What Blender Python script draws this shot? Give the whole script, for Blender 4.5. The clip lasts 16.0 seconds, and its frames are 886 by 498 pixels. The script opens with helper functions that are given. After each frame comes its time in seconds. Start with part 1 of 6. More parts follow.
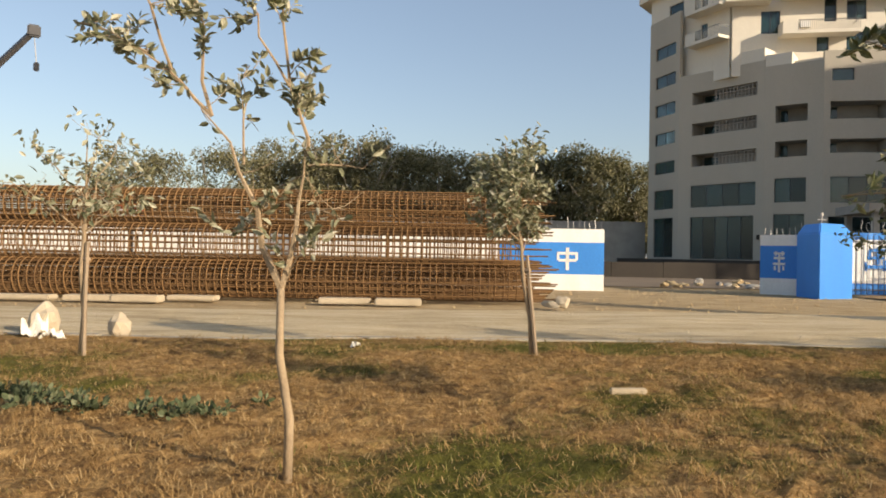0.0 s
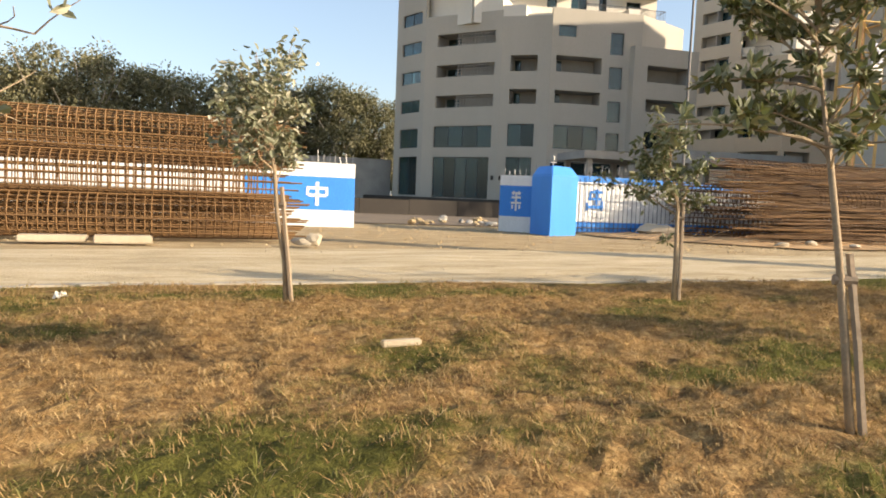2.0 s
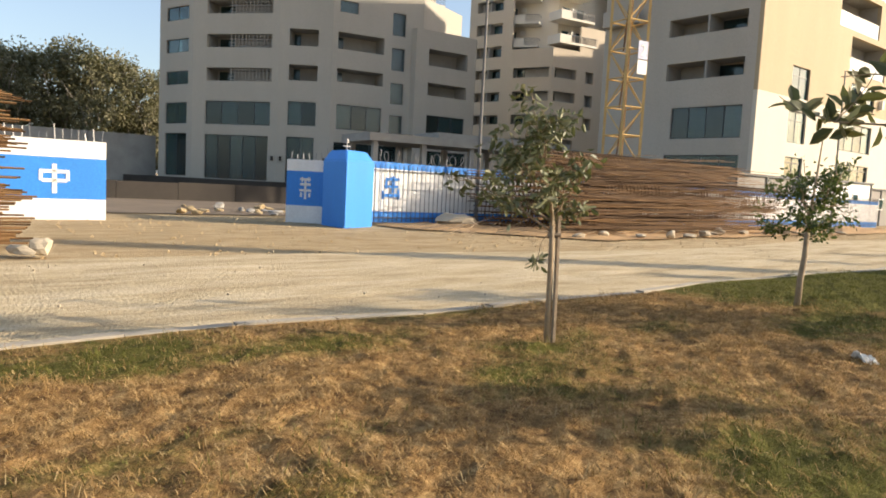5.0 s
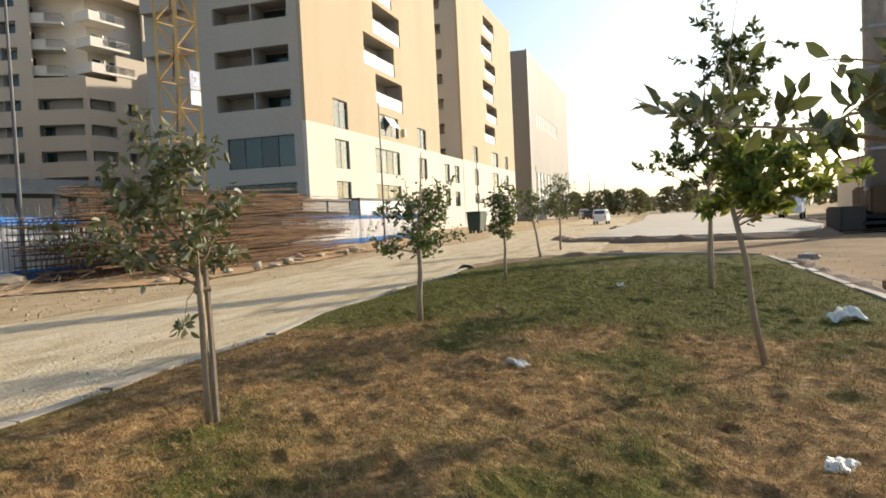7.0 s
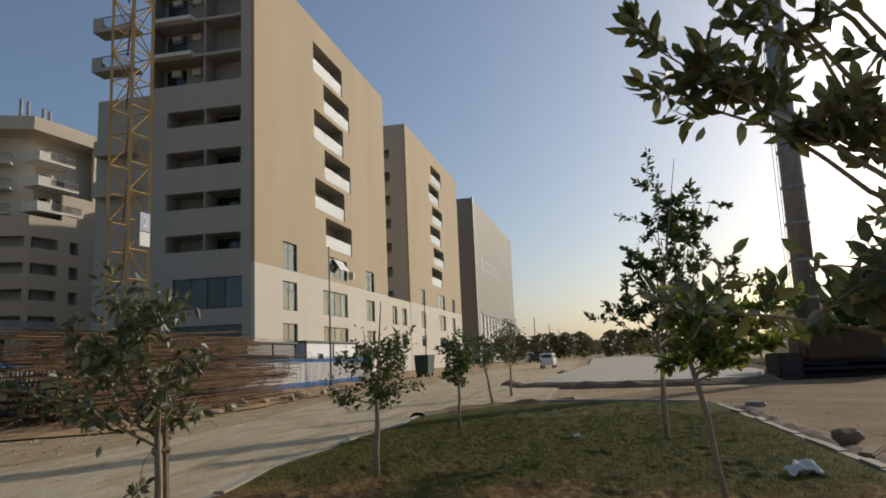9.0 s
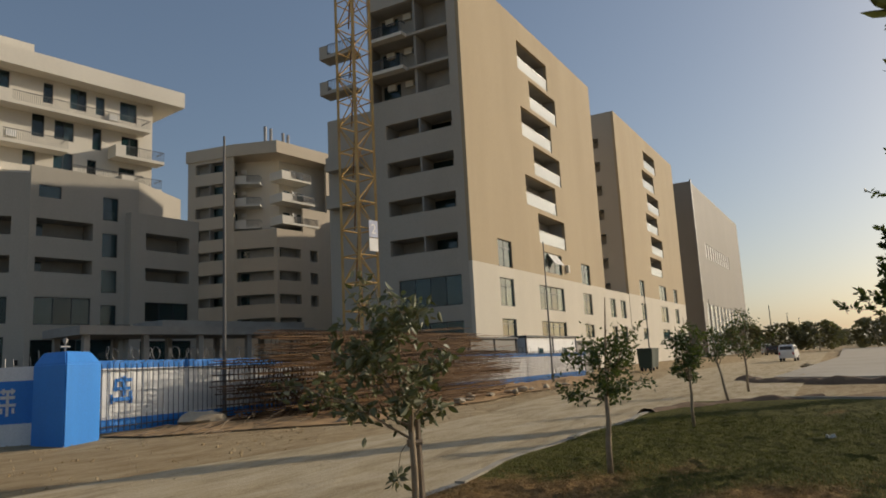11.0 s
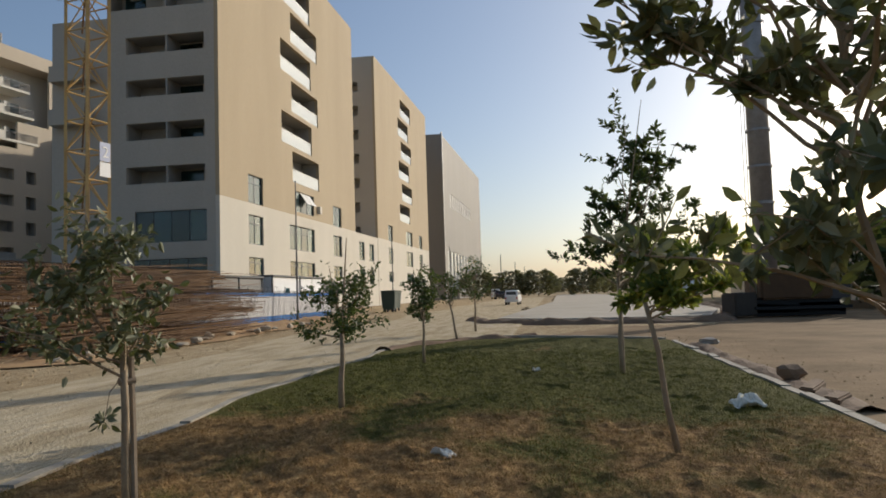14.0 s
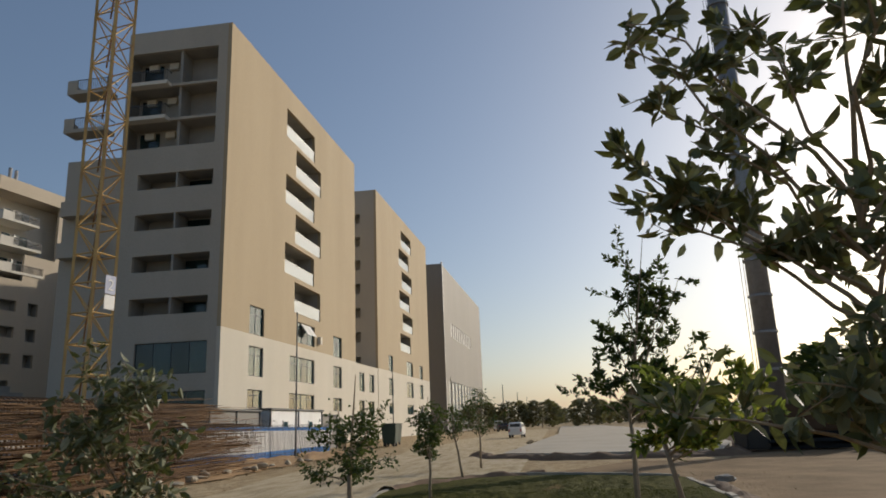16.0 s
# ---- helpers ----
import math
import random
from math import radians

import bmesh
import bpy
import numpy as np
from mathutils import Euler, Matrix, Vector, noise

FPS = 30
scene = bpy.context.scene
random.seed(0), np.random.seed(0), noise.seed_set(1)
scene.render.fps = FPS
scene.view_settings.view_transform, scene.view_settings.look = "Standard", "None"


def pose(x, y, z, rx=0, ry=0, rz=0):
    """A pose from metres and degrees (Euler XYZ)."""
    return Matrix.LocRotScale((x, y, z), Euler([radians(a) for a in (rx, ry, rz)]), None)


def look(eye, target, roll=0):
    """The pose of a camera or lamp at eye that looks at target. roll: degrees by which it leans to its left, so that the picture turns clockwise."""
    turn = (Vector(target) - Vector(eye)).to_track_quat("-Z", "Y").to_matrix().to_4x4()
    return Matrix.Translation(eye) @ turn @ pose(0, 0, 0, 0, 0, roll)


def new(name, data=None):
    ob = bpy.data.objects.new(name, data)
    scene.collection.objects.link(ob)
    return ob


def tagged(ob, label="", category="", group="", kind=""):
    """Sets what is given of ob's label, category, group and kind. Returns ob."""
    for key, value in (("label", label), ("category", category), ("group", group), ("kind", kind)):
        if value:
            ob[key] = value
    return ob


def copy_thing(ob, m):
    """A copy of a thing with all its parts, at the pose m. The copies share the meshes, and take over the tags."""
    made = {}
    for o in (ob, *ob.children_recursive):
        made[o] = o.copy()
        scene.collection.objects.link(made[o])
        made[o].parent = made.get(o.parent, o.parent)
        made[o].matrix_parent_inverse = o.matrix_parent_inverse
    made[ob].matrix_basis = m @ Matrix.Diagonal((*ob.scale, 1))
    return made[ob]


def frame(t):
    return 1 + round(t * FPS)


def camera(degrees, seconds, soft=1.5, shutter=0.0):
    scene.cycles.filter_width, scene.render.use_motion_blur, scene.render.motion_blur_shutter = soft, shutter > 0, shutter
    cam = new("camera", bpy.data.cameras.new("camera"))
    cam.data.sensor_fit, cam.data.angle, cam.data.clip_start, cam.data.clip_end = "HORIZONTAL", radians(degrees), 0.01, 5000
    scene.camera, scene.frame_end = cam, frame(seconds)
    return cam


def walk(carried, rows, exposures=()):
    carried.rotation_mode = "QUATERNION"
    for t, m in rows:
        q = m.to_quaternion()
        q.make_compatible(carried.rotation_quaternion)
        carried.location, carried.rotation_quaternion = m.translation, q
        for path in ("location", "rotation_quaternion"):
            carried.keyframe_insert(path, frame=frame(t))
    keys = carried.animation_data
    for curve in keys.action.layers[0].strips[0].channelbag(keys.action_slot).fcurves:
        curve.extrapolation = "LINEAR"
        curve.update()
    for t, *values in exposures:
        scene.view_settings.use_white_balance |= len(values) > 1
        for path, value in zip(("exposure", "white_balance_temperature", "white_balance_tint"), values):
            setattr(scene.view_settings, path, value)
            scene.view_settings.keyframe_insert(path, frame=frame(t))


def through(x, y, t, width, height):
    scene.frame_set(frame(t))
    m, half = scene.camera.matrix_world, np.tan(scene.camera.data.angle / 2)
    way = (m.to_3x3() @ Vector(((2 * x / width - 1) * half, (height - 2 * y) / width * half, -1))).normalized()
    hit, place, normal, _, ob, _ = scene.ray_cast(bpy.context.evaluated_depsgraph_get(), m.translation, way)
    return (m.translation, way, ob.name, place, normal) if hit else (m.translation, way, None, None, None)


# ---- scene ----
UNIT = 1.15  # metres in one unit of the plan
cam = camera(64.3, 16.0, soft=1.8)
PATH = [
    (0, (0.693, 1.881, 0.992), (0.738, 3.88, 1.005), 1.0),
    (0.5, (0.635, 1.971, 0.978), (1.042, 3.928, 0.921), 1.6),
    (1, (0.554, 2.12, 0.975), (1.24, 3.996, 0.873), 1.0),
    (1.5, (0.622, 2.441, 0.96), (1.405, 4.28, 0.908), 0.5),
    (2, (0.729, 2.692, 0.963), (1.473, 4.542, 0.815), 2.3),
    (2.5, (0.779, 3.064, 1.046), (1.809, 4.777, 0.975), 2.1),
    (3, (0.886, 3.388, 1.036), (1.955, 5.076, 0.952), 2.2),
    (5.3, (1.495, 4.902, 1.165), (2.813, 6.395, 0.977), 2.1),
    (5.5, (1.518, 5.028, 1.166), (2.878, 6.483, 0.985), 1.4),
    (6, (1.643, 5.315, 1.173), (3.21, 6.54, 0.968), 2.1),
    (6.5, (1.77, 5.486, 1.205), (3.512, 6.455, 1.039), -1.1),
    (7, (1.753, 5.633, 1.199), (3.675, 6.181, 1.113), -2.7),
    (7.5, (1.706, 5.735, 1.262), (3.662, 6.154, 1.264), -1.4),
    (8, (1.652, 5.745, 1.296), (3.613, 6.083, 1.496), -1.2),
    (8.2, (1.657, 5.748, 1.291), (3.614, 6.085, 1.521), -1.4),
    (10.3, (1.619, 5.803, 1.295), (3.48, 6.393, 1.731), -3.6),
    (10.5, (1.589, 5.812, 1.296), (3.419, 6.517, 1.687), -3.2),
    (11, (1.512, 5.802, 1.327), (3.249, 6.742, 1.645), -2.9),
    (11.5, (1.629, 5.881, 1.298), (3.246, 7.021, 1.589), -3.4),
    (12, (1.598, 5.853, 1.287), (3.177, 7.058, 1.52), -2.5),
    (12.5, (1.628, 5.852, 1.304), (3.252, 6.994, 1.544), -2.0),
    (13, (1.604, 5.778, 1.303), (3.394, 6.647, 1.509), -1.9),
    (13.5, (1.56, 5.722, 1.299), (3.464, 6.316, 1.446), -2.2),
    (14, (1.593, 5.72, 1.295), (3.567, 6.019, 1.42), -1.8),
    (14.5, (1.593, 5.716, 1.298), (3.588, 5.835, 1.376), -2.3),
    (15, (1.62, 5.744, 1.305), (3.613, 5.883, 1.391), -2.4),
    (15.5, (1.575, 5.749, 1.332), (3.556, 5.897, 1.565), -1.8),
    (16, (1.501, 5.816, 1.376), (3.422, 6.094, 1.86), -2.2),
]
EXPOSURE = [(0.0, 0.48, 7000, 12), (1.5, 1.02, 6950, 12), (3.0, 1.08, 6900, 12), (5.5, 0.9, 6700, 12), (7.0, 0.73, 6350, 10), (8.0, 0.02, 6000, 10), (10.5, -0.68, 6350, 10), (11.0, -0.5, 6550, 10), (12.5, 0.12, 6300, 10), (14.0, -0.25, 6000, 10), (14.5, -0.22, 6000, 10), (15.5, -0.25, 6000, 10), (16.0, -0.48, 6100, 10)]
walk(cam, [(t, look(Vector(eye) * UNIT, Vector(target) * UNIT, roll)) for t, eye, target, roll in PATH], EXPOSURE)

# ---- light ----
SUN_TO = Vector((0.750, -0.566, 0.342)).normalized()
world = bpy.data.worlds.new("sky")
scene.world = world
world.use_nodes = True
wn = world.node_tree.nodes
sky = wn.new("ShaderNodeTexSky")
sky.sky_type, sky.sun_disc = "NISHITA", False
sky.sun_elevation, sky.sun_rotation = math.asin(SUN_TO.z), math.atan2(SUN_TO.x, SUN_TO.y)
sky.air_density, sky.dust_density, sky.ozone_density = 1.0, 1.9, 1.2
wn["Background"].inputs["Strength"].default_value = 0.125
haze = wn.new("ShaderNodeHueSaturation")
haze.inputs["Saturation"].default_value = 0.96
world.node_tree.links.new(sky.outputs["Color"], haze.inputs["Color"])
veil = wn.new("ShaderNodeMix")
veil.data_type = "RGBA"
veil.inputs[0].default_value = 0.15
veil.inputs[7].default_value = (2.6, 3.6, 5.2, 1)
world.node_tree.links.new(haze.outputs["Color"], veil.inputs[6])
world.node_tree.links.new(veil.outputs[2], wn["Background"].inputs["Color"])
sun = new("sun", bpy.data.lights.new("sun", "SUN"))
sun.data.energy, sun.data.angle, sun.data.color = 4.3, radians(0.6), (1.0, 0.87, 0.69)
sun.matrix_world = look(SUN_TO * 200, (0, 0, 0))


# ---- materials ----
def ramp(nt, fac, stops):
    n = nt.nodes.new("ShaderNodeValToRGB")
    while len(n.color_ramp.elements) < len(stops):
        n.color_ramp.elements.new(0.5)
    for e, (p, c) in zip(n.color_ramp.elements, stops):
        e.position, e.color = p, (*c, 1)
    nt.links.new(fac, n.inputs["Fac"])
    return n.outputs["Color"]


def tex(nt, scale, detail=4, rough=0.55, kind="ShaderNodeTexNoise", stretch=None):
    geo = nt.nodes.new("ShaderNodeNewGeometry")
    src = geo.outputs["Position"]
    if stretch:
        m = nt.nodes.new("ShaderNodeMapping")
        m.inputs["Scale"].default_value = stretch
        nt.links.new(src, m.inputs["Vector"])
        src = m.outputs["Vector"]
    n = nt.nodes.new(kind)
    n.inputs["Scale"].default_value = scale
    if kind == "ShaderNodeTexNoise":
        n.inputs["Detail"].default_value, n.inputs["Roughness"].default_value = detail, rough
    nt.links.new(src, n.inputs["Vector"])
    return n.outputs[0]


def mixed(nt, fac, a, b, blend="MIX"):
    n = nt.nodes.new("ShaderNodeMix")
    n.data_type, n.blend_type = "RGBA", blend
    for sock, v in ((n.inputs[0], fac), (n.inputs[6], a), (n.inputs[7], b)):
        if isinstance(v, (int, float)):
            sock.default_value = v
        elif isinstance(v, tuple):
            sock.default_value = (*v, 1)
        else:
            nt.links.new(v, sock)
    return n.outputs[2]


def material(name, base, dark=None, scale=1.5, fine=30.0, rough=0.8, metal=0.0, bump=0.15, streak=False, vary=0.0, spec=0.4):
    """Base colour varied at two scales, with fine relief."""
    m = bpy.data.materials.new(name)
    m.use_nodes = True
    nt = m.node_tree
    b = nt.nodes["Principled BSDF"]
    dark = dark or tuple(c * 0.78 for c in base)
    big = tex(nt, scale, 5, 0.6, stretch=(1, 1, 0.18) if streak else None)
    col = ramp(nt, big, [(0.32, dark), (0.62, base)])
    grain = tex(nt, fine, 3)
    col = mixed(nt, 0.35, col, ramp(nt, grain, [(0.3, tuple(c * 0.75 for c in base)), (0.7, tuple(min(1, c * 1.12) for c in base))]))
    if vary:
        info = nt.nodes.new("ShaderNodeObjectInfo")
        col = mixed(nt, vary, col, ramp(nt, info.outputs["Random"], [(0.0, dark), (1.0, base)]))
    nt.links.new(col, b.inputs["Base Color"])
    b.inputs["Roughness"].default_value, b.inputs["Metallic"].default_value = rough, metal
    b.inputs["Specular IOR Level"].default_value = spec
    if bump:
        bp = nt.nodes.new("ShaderNodeBump")
        bp.inputs["Strength"].default_value, bp.inputs["Distance"].default_value = bump, 0.02
        nt.links.new(grain, bp.inputs["Height"])
        nt.links.new(bp.outputs["Normal"], b.inputs["Normal"])
    return m


def leaf_material(name, a, b_, back, through=0.35, rough=0.5, spec=0.3):
    m = bpy.data.materials.new(name)
    m.use_nodes = True
    nt = m.node_tree
    b = nt.nodes["Principled BSDF"]
    geo = nt.nodes.new("ShaderNodeNewGeometry")
    col = ramp(nt, geo.outputs["Random Per Island"], [(0.0, a), (0.7, b_), (1.0, back)])
    nt.links.new(col, b.inputs["Base Color"])
    b.inputs["Roughness"].default_value = rough
    b.inputs["Specular IOR Level"].default_value = spec
    tr = nt.nodes.new("ShaderNodeBsdfTranslucent")
    nt.links.new(mixed(nt, 0.5, col, (0.22, 0.26, 0.04)), tr.inputs["Color"])
    mx = nt.nodes.new("ShaderNodeMixShader")
    mx.inputs[0].default_value = through
    nt.links.new(b.outputs[0], mx.inputs[1])
    nt.links.new(tr.outputs[0], mx.inputs[2])
    nt.links.new(mx.outputs[0], nt.nodes["Material Output"].inputs["Surface"])
    return m


def glass_material(name, tint, rough=0.04, transmission=0.75):
    m = bpy.data.materials.new(name)
    m.use_nodes = True
    b = m.node_tree.nodes["Principled BSDF"]
    b.inputs["Base Color"].default_value = (*tint, 1)
    b.inputs["Roughness"].default_value = rough
    b.inputs["Transmission Weight"].default_value = transmission
    b.inputs["IOR"].default_value = 1.5
    return m


CREAM = material("cream_render", (0.60, 0.55, 0.455), (0.53, 0.485, 0.395), 0.25, 14, 0.85, streak=True)
TAN = material("tan_render", (0.44, 0.352, 0.228), (0.385, 0.303, 0.192), 0.18, 14, 0.85, streak=True)
# render of the sunless facades, darker than PALE: their shade is in the colour
SHADEGREY = material("shaded_grey_render", (0.475, 0.43, 0.355), (0.41, 0.37, 0.30), 0.2, 12, 0.85, streak=True)
PALE = material("pale_render", (0.74, 0.69, 0.59), (0.67, 0.62, 0.53), 0.25, 12, 0.85, streak=True)
# warm wall colour of the curved block, with sunlight's warmth added to it
SUNBEIGE = material("sunlit_beige_render", (0.56, 0.475, 0.36), (0.49, 0.41, 0.305), 0.2, 12, 0.85, streak=True)
SLATE = material("grey_cladding", (0.25, 0.23, 0.20), (0.21, 0.195, 0.17), 0.12, 10, 0.7, streak=True)
CONC = material("concrete", (0.36, 0.34, 0.30), (0.24, 0.22, 0.20), 0.6, 25, 0.9, bump=0.3)
# near-black: small dark fittings, and the painted shade of bank and plinth
DARKCONC_SHADE = material("dark_concrete_and_shade", (0.06, 0.05, 0.04), (0.03, 0.026, 0.022), 0.5, 18, 0.9, bump=0.3)
# solid cores behind the panes, coloured dark in place of unlit rooms
UNLIT_ROOM = material("unlit_room_core", (0.16, 0.15, 0.135), (0.09, 0.085, 0.08), 0.5, 8, 0.95, bump=0)
FRAME = material("window_frame_metal", (0.05, 0.055, 0.06), None, 2, 40, 0.5, bump=0)
WHITEFRAME = material("white_window_frame", (0.75, 0.73, 0.68), None, 2, 40, 0.5, bump=0)
GLASS = glass_material("tinted_glass", (0.06, 0.15, 0.17))
GLASSES = [GLASS, GLASS, glass_material("dark_glass", (0.035, 0.075, 0.08)), glass_material("pale_glass", (0.15, 0.25, 0.25), 0.08)]
# unfinished loggia plaster, with the shade of the recesses mixed into its colour
SHADEPLASTER = material("shaded_raw_plaster", (0.37, 0.35, 0.31), (0.27, 0.255, 0.225), 0.6, 12, 0.9)
CLEAR = glass_material("balcony_glass", (0.86, 0.90, 0.88), 0.12, 0.55)
RAIL = material("railing_metal", (0.10, 0.10, 0.10), None, 2, 40, 0.45, 0.4, 0)
RUST = material("rusted_steel", (0.25, 0.14, 0.056), (0.12, 0.067, 0.032), 1.2, 40, 0.85, 0.15, 0.3, vary=0.5)
RUSTDARK = material("dark_rusted_steel", (0.15, 0.085, 0.038), (0.062, 0.036, 0.02), 1.2, 40, 0.8, 0.2, 0.3, vary=0.5)
BLUE = material("blue_paint", (0.032, 0.235, 0.68), (0.028, 0.185, 0.56), 1.1, 22, 0.55, bump=0.12, streak=True)
WHITE = material("white_paint", (0.80, 0.79, 0.76), (0.66, 0.64, 0.60), 0.9, 22, 0.6, bump=0.12, streak=True)
GALV = material("galvanised_steel", (0.33, 0.32, 0.31), (0.22, 0.21, 0.2), 3, 40, 0.5, 0.6, 0.05)
YELLOW = material("yellow_crane_paint", (0.58, 0.40, 0.15), (0.36, 0.22, 0.09), 0.8, 20, 0.55, bump=0.05)
DARKGREEN = material("green_bin_plastic", (0.03, 0.05, 0.035), None, 2, 30, 0.6, bump=0)
STONE = material("pale_stone", (0.52, 0.44, 0.32), (0.36, 0.29, 0.2), 3, 25, 0.9, bump=0.5, vary=0.4)
KERB = material("kerb_concrete", (0.42, 0.375, 0.295), (0.24, 0.205, 0.155), 2, 25, 0.9, bump=0.4, vary=0.4)
BARK = material("young_bark", (0.36, 0.27, 0.17), (0.22, 0.16, 0.10), 8, 60, 0.85, bump=0.35)
STAKE = material("wooden_stake", (0.33, 0.25, 0.17), (0.22, 0.165, 0.11), 6, 50, 0.85, bump=0.3)
EUCBARK = material("eucalyptus_bark", (0.34, 0.30, 0.24), (0.18, 0.15, 0.12), 3, 30, 0.85, bump=0.3)
LITTER = material("white_plastic_litter", (0.82, 0.79, 0.70), (0.58, 0.53, 0.44), 6, 40, 0.6, bump=0.2)
CARWHITE = material("white_car_paint", (0.78, 0.78, 0.77), None, 2, 50, 0.3, bump=0)
CARDARK = material("dark_car_paint", (0.05, 0.05, 0.055), None, 2, 50, 0.3, bump=0)
RUBBER = material("black_rubber", (0.02, 0.02, 0.02), None, 4, 50, 0.9, bump=0.1)
REDPAINT = material("red_warning_paint", (0.50, 0.06, 0.04), None, 4, 40, 0.6, bump=0)
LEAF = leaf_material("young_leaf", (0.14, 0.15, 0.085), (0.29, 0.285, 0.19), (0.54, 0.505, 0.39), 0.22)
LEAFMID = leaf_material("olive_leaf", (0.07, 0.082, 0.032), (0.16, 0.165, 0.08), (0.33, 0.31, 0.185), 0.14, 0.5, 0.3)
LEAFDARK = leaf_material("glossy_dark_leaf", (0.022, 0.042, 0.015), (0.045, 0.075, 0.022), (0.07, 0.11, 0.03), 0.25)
LEAFYELLOW = leaf_material("yellow_green_leaf", (0.05, 0.09, 0.02), (0.13, 0.17, 0.03), (0.33, 0.30, 0.05), 0.45)
LEAFEUC = leaf_material("eucalyptus_leaf", (0.13, 0.125, 0.065), (0.20, 0.185, 0.10), (0.29, 0.26, 0.16), 0.15)


def ground_material():
    """Sandy, dusty earth with damp and gravelly patches."""
    m = bpy.data.materials.new("sandy_earth")
    m.use_nodes = True
    nt = m.node_tree
    b = nt.nodes["Principled BSDF"]
    big = tex(nt, 0.18, 6, 0.6, stretch=(0.35, 1, 1))
    col = ramp(nt, big, [(0.30, (0.29, 0.18, 0.08)), (0.5, (0.43, 0.30, 0.155)), (0.68, (0.55, 0.42, 0.25))])
    mid = tex(nt, 2.2, 8, 0.72, stretch=(0.4, 1.2, 1))
    col = mixed(nt, 0.55, col, ramp(nt, mid, [(0.38, (0.23, 0.15, 0.07)), (0.5, (0.42, 0.32, 0.18)), (0.62, (0.59, 0.48, 0.31))]))
    fine = tex(nt, 45, 3)
    col = mixed(nt, 0.3, col, ramp(nt, fine, [(0.38, (0.18, 0.12, 0.06)), (0.6, (0.54, 0.44, 0.28))]))
    nt.links.new(col, b.inputs["Base Color"])
    b.inputs["Roughness"].default_value = 0.95
    b.inputs["Specular IOR Level"].default_value = 0.1
    bp = nt.nodes.new("ShaderNodeBump")
    bp.inputs["Strength"].default_value, bp.inputs["Distance"].default_value = 0.9, 0.08
    nt.links.new(mixed(nt, 0.4, mid, fine), bp.inputs["Height"])
    nt.links.new(bp.outputs["Normal"], b.inputs["Normal"])
    return m


def road_material():
    """Pale dusty track."""
    m = bpy.data.materials.new("dusty_track")
    m.use_nodes = True
    nt = m.node_tree
    b = nt.nodes["Principled BSDF"]
    big = tex(nt, 0.3, 6, 0.62, stretch=(0.3, 1, 1))
    col = ramp(nt, big, [(0.32, (0.45, 0.35, 0.205)), (0.62, (0.60, 0.49, 0.32))])
    streak = tex(nt, 1.6, 8, 0.72, stretch=(0.28, 1.3, 1))
    col = mixed(nt, 0.55, col, ramp(nt, streak, [(0.38, (0.22, 0.15, 0.075)), (0.48, (0.48, 0.38, 0.23)), (0.6, (0.66, 0.57, 0.41))]))
    fine = tex(nt, 30, 4)
    col = mixed(nt, 0.3, col, ramp(nt, fine, [(0.38, (0.28, 0.205, 0.115)), (0.6, (0.60, 0.50, 0.33))]))
    nt.links.new(col, b.inputs["Base Color"])
    b.inputs["Roughness"].default_value = 0.95
    b.inputs["Specular IOR Level"].default_value = 0.1
    bp = nt.nodes.new("ShaderNodeBump")
    bp.inputs["Strength"].default_value, bp.inputs["Distance"].default_value = 1.0, 0.08
    nt.links.new(mixed(nt, 0.35, streak, fine), bp.inputs["Height"])
    nt.links.new(bp.outputs["Normal"], b.inputs["Normal"])
    return m


def lawn_material():
    """Dry orange-brown turf with green patches, greener towards the east end."""
    m = bpy.data.materials.new("dry_turf")
    m.use_nodes = True
    nt = m.node_tree
    b = nt.nodes["Principled BSDF"]
    patch = nt.nodes.new("ShaderNodeAttribute")
    patch.attribute_name = "green"
    dry = ramp(nt, tex(nt, 9, 6, 0.7), [(0.30, (0.09, 0.05, 0.022)), (0.5, (0.27, 0.16, 0.065)), (0.68, (0.47, 0.31, 0.135))])
    green = ramp(nt, tex(nt, 9, 6, 0.7), [(0.33, (0.058, 0.056, 0.012)), (0.6, (0.118, 0.110, 0.026)), (0.75, (0.195, 0.165, 0.05))])
    wob = nt.nodes.new("ShaderNodeMath")
    wob.operation = "MULTIPLY_ADD"
    nt.links.new(tex(nt, 6.5, 6, 0.75), wob.inputs[0])
    wob.inputs[1].default_value = 0.9
    nt.links.new(patch.outputs["Fac"], wob.inputs[2])
    mask = ramp(nt, wob.outputs[0], [(0.66, (0, 0, 0)), (1.16, (1, 1, 1))])
    nt.links.new(mixed(nt, mask, dry, green), b.inputs["Base Color"])
    b.inputs["Roughness"].default_value = 1.0
    b.inputs["Specular IOR Level"].default_value = 0.1
    bp = nt.nodes.new("ShaderNodeBump")
    bp.inputs["Strength"].default_value, bp.inputs["Distance"].default_value = 0.9, 0.06
    nt.links.new(tex(nt, 22, 5, 0.7), bp.inputs["Height"])
    nt.links.new(bp.outputs["Normal"], b.inputs["Normal"])
    return m


EARTH, TRACK, TURF = ground_material(), road_material(), lawn_material()
BLADE_DRY = leaf_material("dry_grass_blade", (0.23, 0.135, 0.055), (0.37, 0.24, 0.105), (0.50, 0.36, 0.18), 0.05, 1.0, 0.0)
BLADE_GREEN = leaf_material("green_grass_blade", (0.08, 0.084, 0.02), (0.145, 0.143, 0.04), (0.255, 0.225, 0.085), 0.08, 1.0, 0.0)


